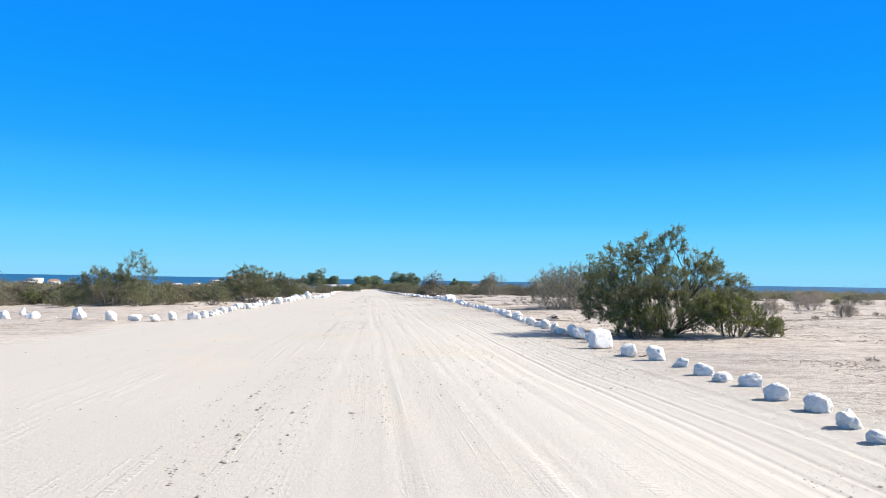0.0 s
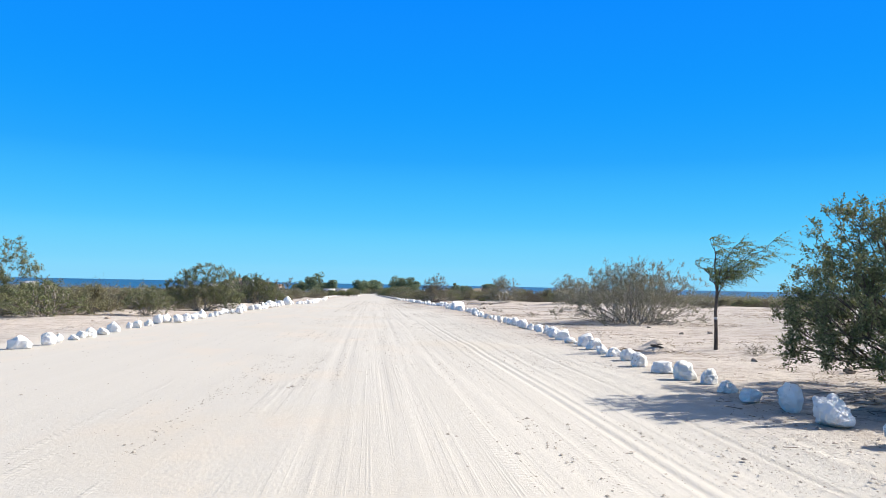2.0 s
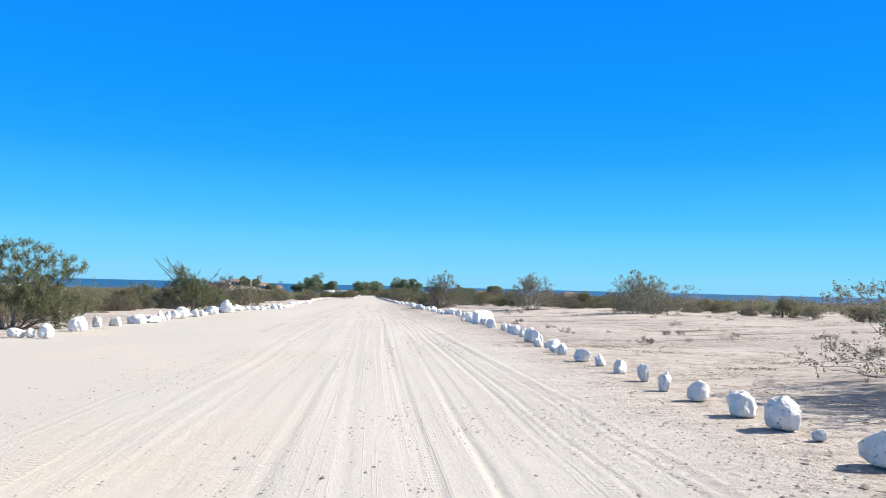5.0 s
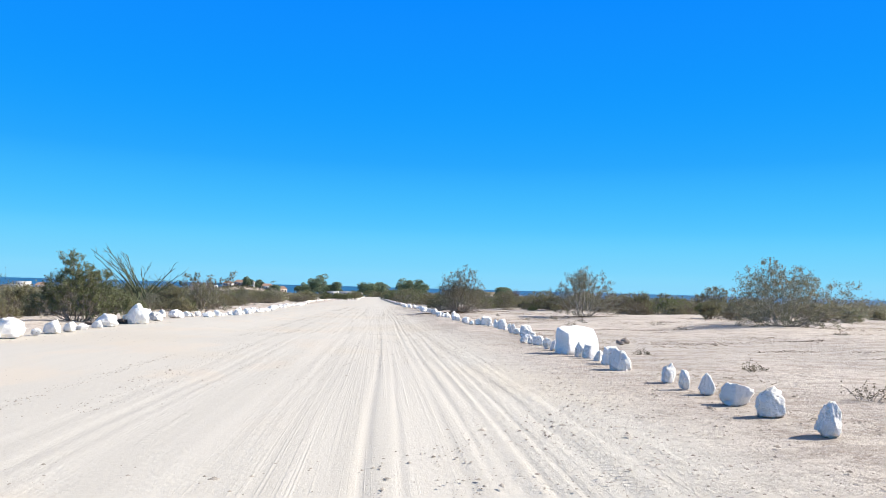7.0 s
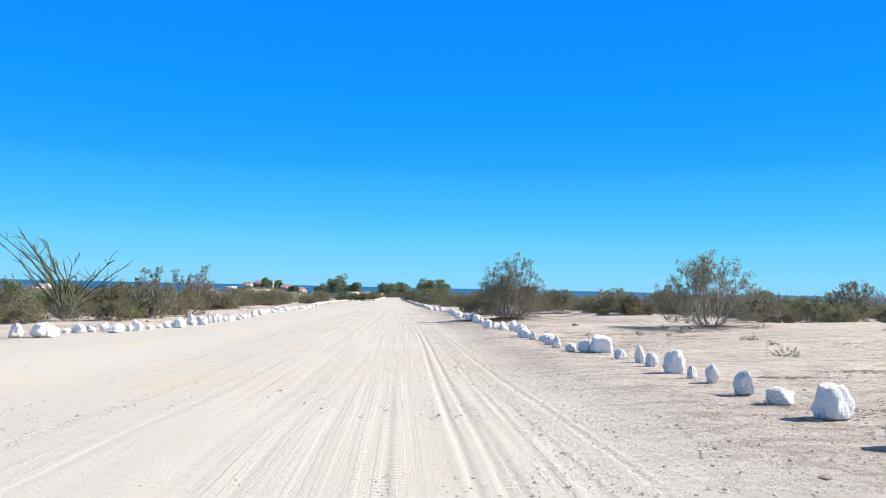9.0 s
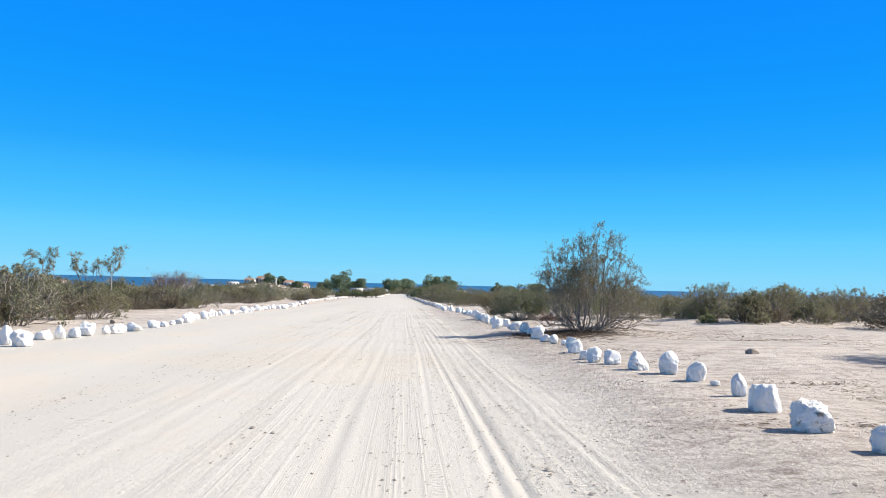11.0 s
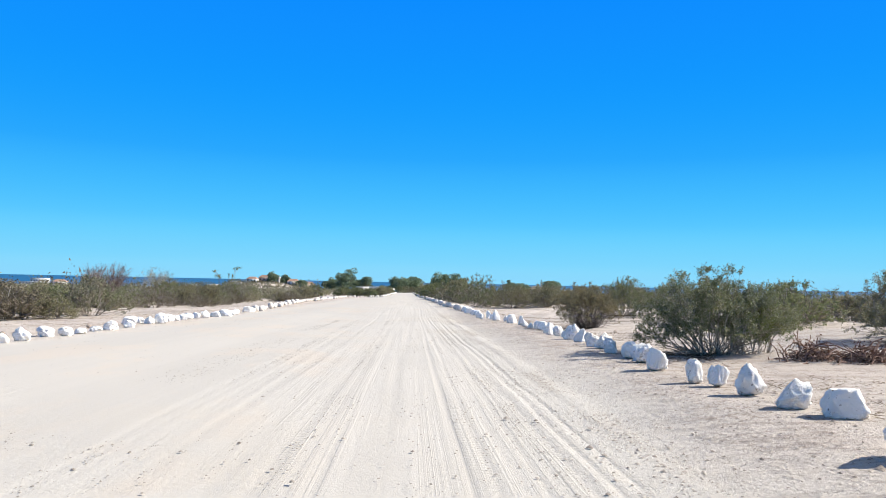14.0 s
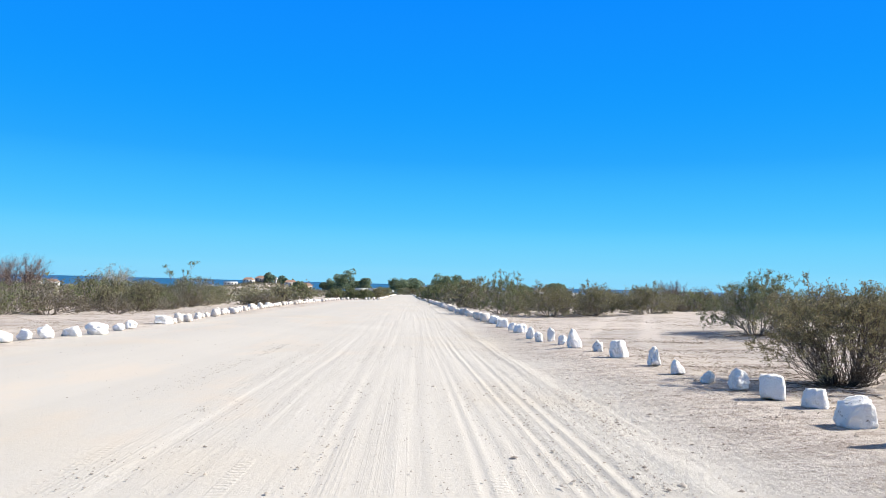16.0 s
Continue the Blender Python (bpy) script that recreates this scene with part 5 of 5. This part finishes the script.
for n, (x, y, w, d, h, m, kind) in enumerate((
        (-232, 880, 14, 9, 4.5, WALL_WHITE, "flat"), (-214, 900, 10, 8, 4.2, WALL_WHITE, "flat"), (-190, 900, 16, 9, 5.5, WALL_WHITE, "flat"), (-172, 905, 12, 8, 5, WALL_WHITE, "tile"),
        (-160, 915, 14, 9, 6, WALL_PINK, "tile"), (-128, 910, 14, 9, 6, WALL_WHITE, "tile"), (-113, 920, 16, 9, 5.5, WALL_PINK, "tile"), (-42, 775, 12, 8, 6, WALL_WHITE, "flat"),
        (-28, 785, 18, 9, 6.5, WALL_WHITE, "flat"), (-16, 770, 9, 7, 4.5, WALL_WHITE, "flat"), (52, 720, 14, 8, 5, WALL_WHITE, "flat"), (97, 640, 12, 8, 5.5, WALL_WHITE, "thatch"),
        (120, 650, 12, 8, 5, WALL_WHITE, "flat"), (-432, 952, 32, 10, 4.6, WALL_WHITE, "flat"), (-430, 962, 20, 10, 10.5, WALL_WHITE, "flat"), (-400, 948, 15, 9, 5.5, WALL_WHITE, "tile"), (190, 700, 16, 9, 6, WALL_PINK, "thatch"), (330, 760, 18, 9, 5, WALL_WHITE, "flat"))):
    house(x, y, w * .9, d, h * .72, m, kind, n)


def water_tower(x, y):
    ob = new("water_tower")
    ob.matrix_basis = pose(x, y, float(lie(x, y)))
    S = np.array([[(0, 0, -.5), (0, 0, 2.5), (0, 0, 4.6)]])
    v, f = tubes(S, np.array([[1.3, 1.15, 1.1]]), 14)
    part("shaft", mesh_of("shaft", v, f, WALL_WHITE, True), ob)
    S = np.array([[(0, 0, 4.5), (0, 0, 4.7), (0, 0, 6.2), (0, 0, 6.6)]])
    v, f = tubes(S, np.array([[1.2, 1.7, 1.7, .3]]), 14)
    part("tank", mesh_of("tank", v, f, WALL_WHITE, False), ob)
    tagged(ob, "white round tower above the houses near the shore", "tower")


water_tower(-143, 905)


# ---- small things on the ground ----
def scatter(name, count, spots, size, material, label, category, seed):
    """Many little rough lumps as one piece of stuff."""
    rng = np.random.default_rng(seed)
    t = (1 + 5 ** .5) / 2
    o = np.array([(1, 0, 0), (-1, 0, 0), (0, 1, 0), (0, -1, 0), (0, 0, 1)], float)
    fo = np.array([(0, 2, 4), (2, 1, 4), (1, 3, 4), (3, 0, 4)])
    x, y = spots(rng, count)
    s = size * rng.lognormal(0, .45, count)
    v = o[None] * s[:, None, None] * rng.uniform(.6, 1.3, (count, 5, 1))
    a = rng.uniform(0, 6.28, count)
    c, d = np.cos(a)[:, None], np.sin(a)[:, None]
    v = np.stack([v[..., 0] * c - v[..., 1] * d, v[..., 0] * d + v[..., 1] * c, v[..., 2] * .55], -1)
    v += np.stack([x, y, lie(x, y) + .004], -1)[:, None]
    f = fo[None] + np.arange(count)[:, None, None] * 5
    tagged(new(name, mesh_of(name, v.reshape(-1, 3), f.reshape(-1, 3), material)), label, category, kind="stuff")


scatter("pebbles", 9000, lambda g, n: (g.uniform(-8, 7.5, n), 2 + 165 * g.uniform(0, 1, n)), .0085, PEBBLE, "dark pebbles strewn over the sand road", "pebbles", 1)


def tyre_rows(g, n):
    """Places strung along tyre lines that run with the road."""
    first, sway, long = g.uniform(-2.6, 5.2, 34), g.uniform(0, 6.28, 34), g.uniform(15, 45, 34)
    k = g.integers(0, 34, n)
    y = 3 + 150 * g.uniform(0, 1, n)
    keep = np.sin(y / 4.3 + sway[k] * 3) + np.sin(y / 11 + sway[k]) > -.4
    y = np.where(keep, y, 3 + 150 * g.uniform(0, 1, n))
    return first[k] + .3 * np.sin(y / long[k] + sway[k]) + g.normal(0, .05, n), y


scatter("crumbs", 42000, tyre_rows, .0085, CRUMB, "sand crumbs thrown up along tyre lines", "crumbs", 10)
scatter("clods", 26000, lambda g, n: (g.normal(5.2, 1.5, n), 2 + 165 * g.uniform(0, 1, n)), .0105, CLOD, "loose sand clods along the road edge", "clods", 2)
scatter("gravel", 14000, lambda g, n: (8 + 22 * g.uniform(0, 1, n) ** 1.5, 5 + 170 * g.uniform(0, 1, n)), .016, PEBBLE, "small stones on the open sand", "gravel", 3)
scatter("gravel", 2500, lambda g, n: (-8.5 - 5 * g.uniform(0, 1, n), 25 + 140 * g.uniform(0, 1, n)), .016, PEBBLE, "small stones on sand behind the road edge", "gravel", 4)
scatter("clods", 9000, lambda g, n: (g.normal(6.0, 1.0, n), 4 + 155 * g.uniform(0, 1, n)), .013, PEBBLE, "brown clods and pebbles beside the stones", "clods", 8)
scatter("clods", 5000, lambda g, n: (g.normal(7.6, .55, n), 60 + 95 * g.uniform(0, 1, n)), .012, PEBBLE, "brown clods dug up beside the stones", "clods", 5)
scatter("clods", 4200, lambda g, n: (g.normal(7.4, .8, n), g.normal(112, 2.2, n)), .012, PEBBLE, "brown clods and roots dug up beside the tall bush", "clods", 9)
scatter("clods", 1600, lambda g, n: (g.normal(5.9, .4, n), 6 + 50 * g.uniform(0, 1, n)), .014, PEBBLE, "brown clods dug up beside the stones", "clods", 6)
scatter("clods", 7000, lambda g, n: ((lambda q: (5.05 + .12 * np.sin(q / 17) + g.normal(0, .12, n), q))(106 + 58 * g.uniform(0, 1, n))), .011, CLOD, "ridge of loose sand clods left by the grader", "clods", 7)


def tufts():
    """Short dry grass and twigs on the open sand."""
    rng = np.random.default_rng(9)
    n = 21000
    y = 8 + 175 * rng.uniform(0, 1, n)
    x = np.where(rng.uniform(0, 1, n) < .82, 8.2 + 34 * rng.uniform(0, 1, n) ** 1.1, -9.5 - 8 * rng.uniform(0, 1, n))
    keep = np.sin(x * .8 + 2 * np.sin(y * .23)) + np.sin(y * .55 + x * .2) > -.2
    x, y = x[keep], y[keep]
    m = 10
    at = np.repeat(np.stack([x, y, lie(x, y) + .01], -1), m, 0) + rng.normal(size=(len(x) * m, 3)) * [.14, .14, 0]
    d = rng.normal(size=(len(at), 3)) * [1, 1, .25] + [0, 0, .3]
    d[:, 2] = np.abs(d[:, 2])
    d *= rng.uniform(.03, .09, (len(at), 1))
    w = np.cross(d, rng.normal(size=d.shape))
    w *= .006 / (np.linalg.norm(w, axis=1, keepdims=True) + 1e-9)
    v = np.stack([at - w, at + w, at + d], 1).reshape(-1, 3)
    tagged(new("dry_grass", mesh_of("dry_grass", v, np.arange(len(v)).reshape(-1, 3), STRAW)), "short dry grass and twigs on open sand", "grass", kind="stuff")


tufts()


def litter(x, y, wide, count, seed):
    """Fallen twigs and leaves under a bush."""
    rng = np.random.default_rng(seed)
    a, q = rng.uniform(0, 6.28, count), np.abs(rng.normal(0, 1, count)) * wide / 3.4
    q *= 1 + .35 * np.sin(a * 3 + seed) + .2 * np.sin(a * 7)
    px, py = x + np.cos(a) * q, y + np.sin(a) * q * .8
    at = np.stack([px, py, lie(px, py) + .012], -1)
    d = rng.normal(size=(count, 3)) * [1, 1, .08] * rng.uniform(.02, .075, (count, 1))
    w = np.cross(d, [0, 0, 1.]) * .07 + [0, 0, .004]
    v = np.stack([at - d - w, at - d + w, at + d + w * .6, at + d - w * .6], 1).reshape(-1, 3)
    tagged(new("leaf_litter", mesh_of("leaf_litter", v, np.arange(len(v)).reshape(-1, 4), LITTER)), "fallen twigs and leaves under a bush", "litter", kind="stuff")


# thickest at the tall bush: real litter, its extra darkness imitating shadow
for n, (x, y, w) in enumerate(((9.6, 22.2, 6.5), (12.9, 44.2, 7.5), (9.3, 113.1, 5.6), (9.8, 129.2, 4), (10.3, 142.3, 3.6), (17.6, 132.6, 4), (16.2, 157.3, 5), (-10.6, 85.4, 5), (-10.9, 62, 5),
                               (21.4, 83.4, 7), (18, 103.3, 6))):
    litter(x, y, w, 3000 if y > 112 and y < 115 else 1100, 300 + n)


# more twigs roadward of the tall bush, also darkening the sand as its shadow
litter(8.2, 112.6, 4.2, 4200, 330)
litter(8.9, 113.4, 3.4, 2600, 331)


def litter_streaks():
    """Wind-blown twigs and dead leaves lying in flat streaks over the open sand."""
    rng = np.random.default_rng(77)
    at = []
    for n in range(170):
        y = 6 + 150 * rng.uniform()
        x = 8.6 + (8 if y > 110 else 15) * rng.uniform() ** 1.2
        k = rng.integers(120, 420)
        at.append(np.stack([x + rng.normal(size=k) * rng.uniform(.4, 1.6), y + rng.normal(size=k) * rng.uniform(.1, .3), np.zeros(k)], -1))
    at = np.concatenate(at)
    at[:, 2] = lie(at[:, 0], at[:, 1]) + .012
    d = rng.normal(size=at.shape) * [1, .6, .1] * rng.uniform(.012, .04, (len(at), 1))
    w = np.cross(d, [0, 0, 1.]) * .3 + [0, 0, .004]
    v = np.stack([at - d - w, at + d, at - d + w], 1).reshape(-1, 3)
    tagged(new("leaf_litter", mesh_of("leaf_litter", v, np.arange(len(v)).reshape(-1, 3), LITTER)), "dry twigs and dead leaves strewn over open sand", "litter", kind="stuff")


litter_streaks()


def brush_pile(x, y, wide, seed):
    """A heap of cut, dead, reddish branches."""
    ob = new("brush_pile")
    ob.matrix_basis = pose(x, y, float(lie(x, y)))
    rng = np.random.default_rng(seed)
    n = 260
    root = rng.normal(size=(n, 3)) * [wide * .24, wide * .16, 0]
    root[:, 2] = rng.uniform(0, .42, n) * np.exp(-(root[:, 0] / (wide * .34)) ** 2 - (root[:, 1] / (wide * .26)) ** 2) + .02
    S, d = grow(rng, root, rng.normal(size=(n, 3)) * [1, .8, .4] + [.2, 0, .15], rng.uniform(.18, .55, n), 6, -.10, .3)
    S[:, :, 2] = np.maximum(S[:, :, 2], .012)
    v, f = tubes(S, np.linspace(1, .45, 6)[None] * .013 * rng.uniform(.6, 1.7, (n, 1)), 5)
    tagged(part("brushwood", mesh_of("brushwood", v, f, BRUSH, True), ob), kind="stuff")
    p = S[rng.integers(0, n, 900), rng.integers(1, 6, 900)] + rng.normal(size=(900, 3)) * .03
    p[:, 2] = np.maximum(p[:, 2], .01)
    v, f = leaf_quads(rng, p, .028)
    part("dead_foliage", mesh_of("dead_leaves", v, f, BRUSH), ob)
    tagged(ob, "heap of dead reddish-brown brushwood on the sand", "brushwood")


brush_pile(11.2, 127.0, 1.5, 71)
brush_pile(12.1, 126.6, 1.3, 72)


def mound(x, y, wide, high, seed):
    """A hump of dug sand, steep on one side."""
    rng = np.random.default_rng(seed)
    n = 28
    u = np.linspace(-1, 1, n)
    X, Y = np.meshgrid(u, u)
    q = np.sqrt(X * X + Y * Y)
    Z = high * smooth(1 - q) * (1 + .3 * np.sin(X * 5 + 1) * np.cos(Y * 4)) + rng.normal(size=X.shape) * .006 * (q < .95) - .03 * (q > .9) - .01
    idx = np.arange(n * n).reshape(n, n)
    f = np.stack([idx[:-1, :-1], idx[:-1, 1:], idx[1:, 1:], idx[1:, :-1]], -1).reshape(-1, 4)
    px, py = X * wide * .6 + x, Y * wide * .4 + y
    me = mesh_of("sand_mound", np.stack([px, py, Z + lie(px, py)], -1).reshape(-1, 3), f, SAND, True)
    ob = new("sand_mound", me)
    tagged(ob, "small hump of dug sand beside the stones", "mound")


mound(8.0, 30.3, 1.3, .22, 81)
litter(7.5, 30.1, 2.0, 700, 332)
mound(5.5, 15.3, .7, .05, 82)


def dead_root(x, y, lift, size, seed):
    """A short crooked piece of dead wood lying on the sand."""
    rng = np.random.default_rng(seed)
    S, d = grow(rng, np.array([[-.25, 0, .03], [-.05, .03, .04], [0, 0, .04]]), np.array([[1, .1, .02], [.5, .6, .1], [.6, -.5, .25]]), np.array([.55, .25, .3]), 6, 0, .12)
    v, f = tubes(S, np.array([[.05, .055, .05, .045, .03, .012]]) * np.array([[1], [.5], [.6]]), 7)
    ob = new("dead_root", mesh_of("dead_root", v * size, f, BARK_DARK, True))
    ob.matrix_basis = pose(x, y, float(lie(x, y)) + lift, 0, 0, rng.uniform(-30, 30))
    tagged(ob, "short dark piece of dead wood on sand", "dead wood")


dead_root(7.95, 30.05, .12, .6, 5)
dead_root(6.1, 15.35, .0, .4, 6)
dead_root(-8.0, 84.3, .05, 2.2, 7)
dead_root(-8.6, 83.2, .03, 1.6, 8)


def loose_rocks():
    """Bare brown stones lying about on the open sand."""
    rock_rng = random.Random(31)
    spots = [(10.9, 75.1, .28), (10.5, 74.3, .16), (11.9, 105.1, .3), (12.3, 104.6, .14), (10.6, 30.4, .18), (10.0, 61.5, .16), (12.4, 36.2, .2)]
    spots += [(rock_rng.uniform(9, 17), rock_rng.uniform(12, 150), rock_rng.uniform(.08, .2)) for k in range(26)]
    spots += [(rock_rng.uniform(-11, -9.3), rock_rng.uniform(30, 160), rock_rng.uniform(.1, .26)) for k in range(14)]
    shapes = []
    for k in range(4):
        v, f = stone_shape(180 + k, 3)
        shapes.append(mesh_of("rock", v, f, ROCK, True))
    for k, (x, y, size) in enumerate(spots):
        ob = new("rock", shapes[k % 4])
        ob.matrix_basis = pose(x, y, float(lie(x, y)) - size * .08, 0, 0, rock_rng.uniform(0, 360)) @ Matrix.Diagonal((size * 1.2, size, size * .75, 1))
        tagged(ob, "bare brown field rock lying on desert sand", "rock", "loose rocks on sand")


loose_rocks()
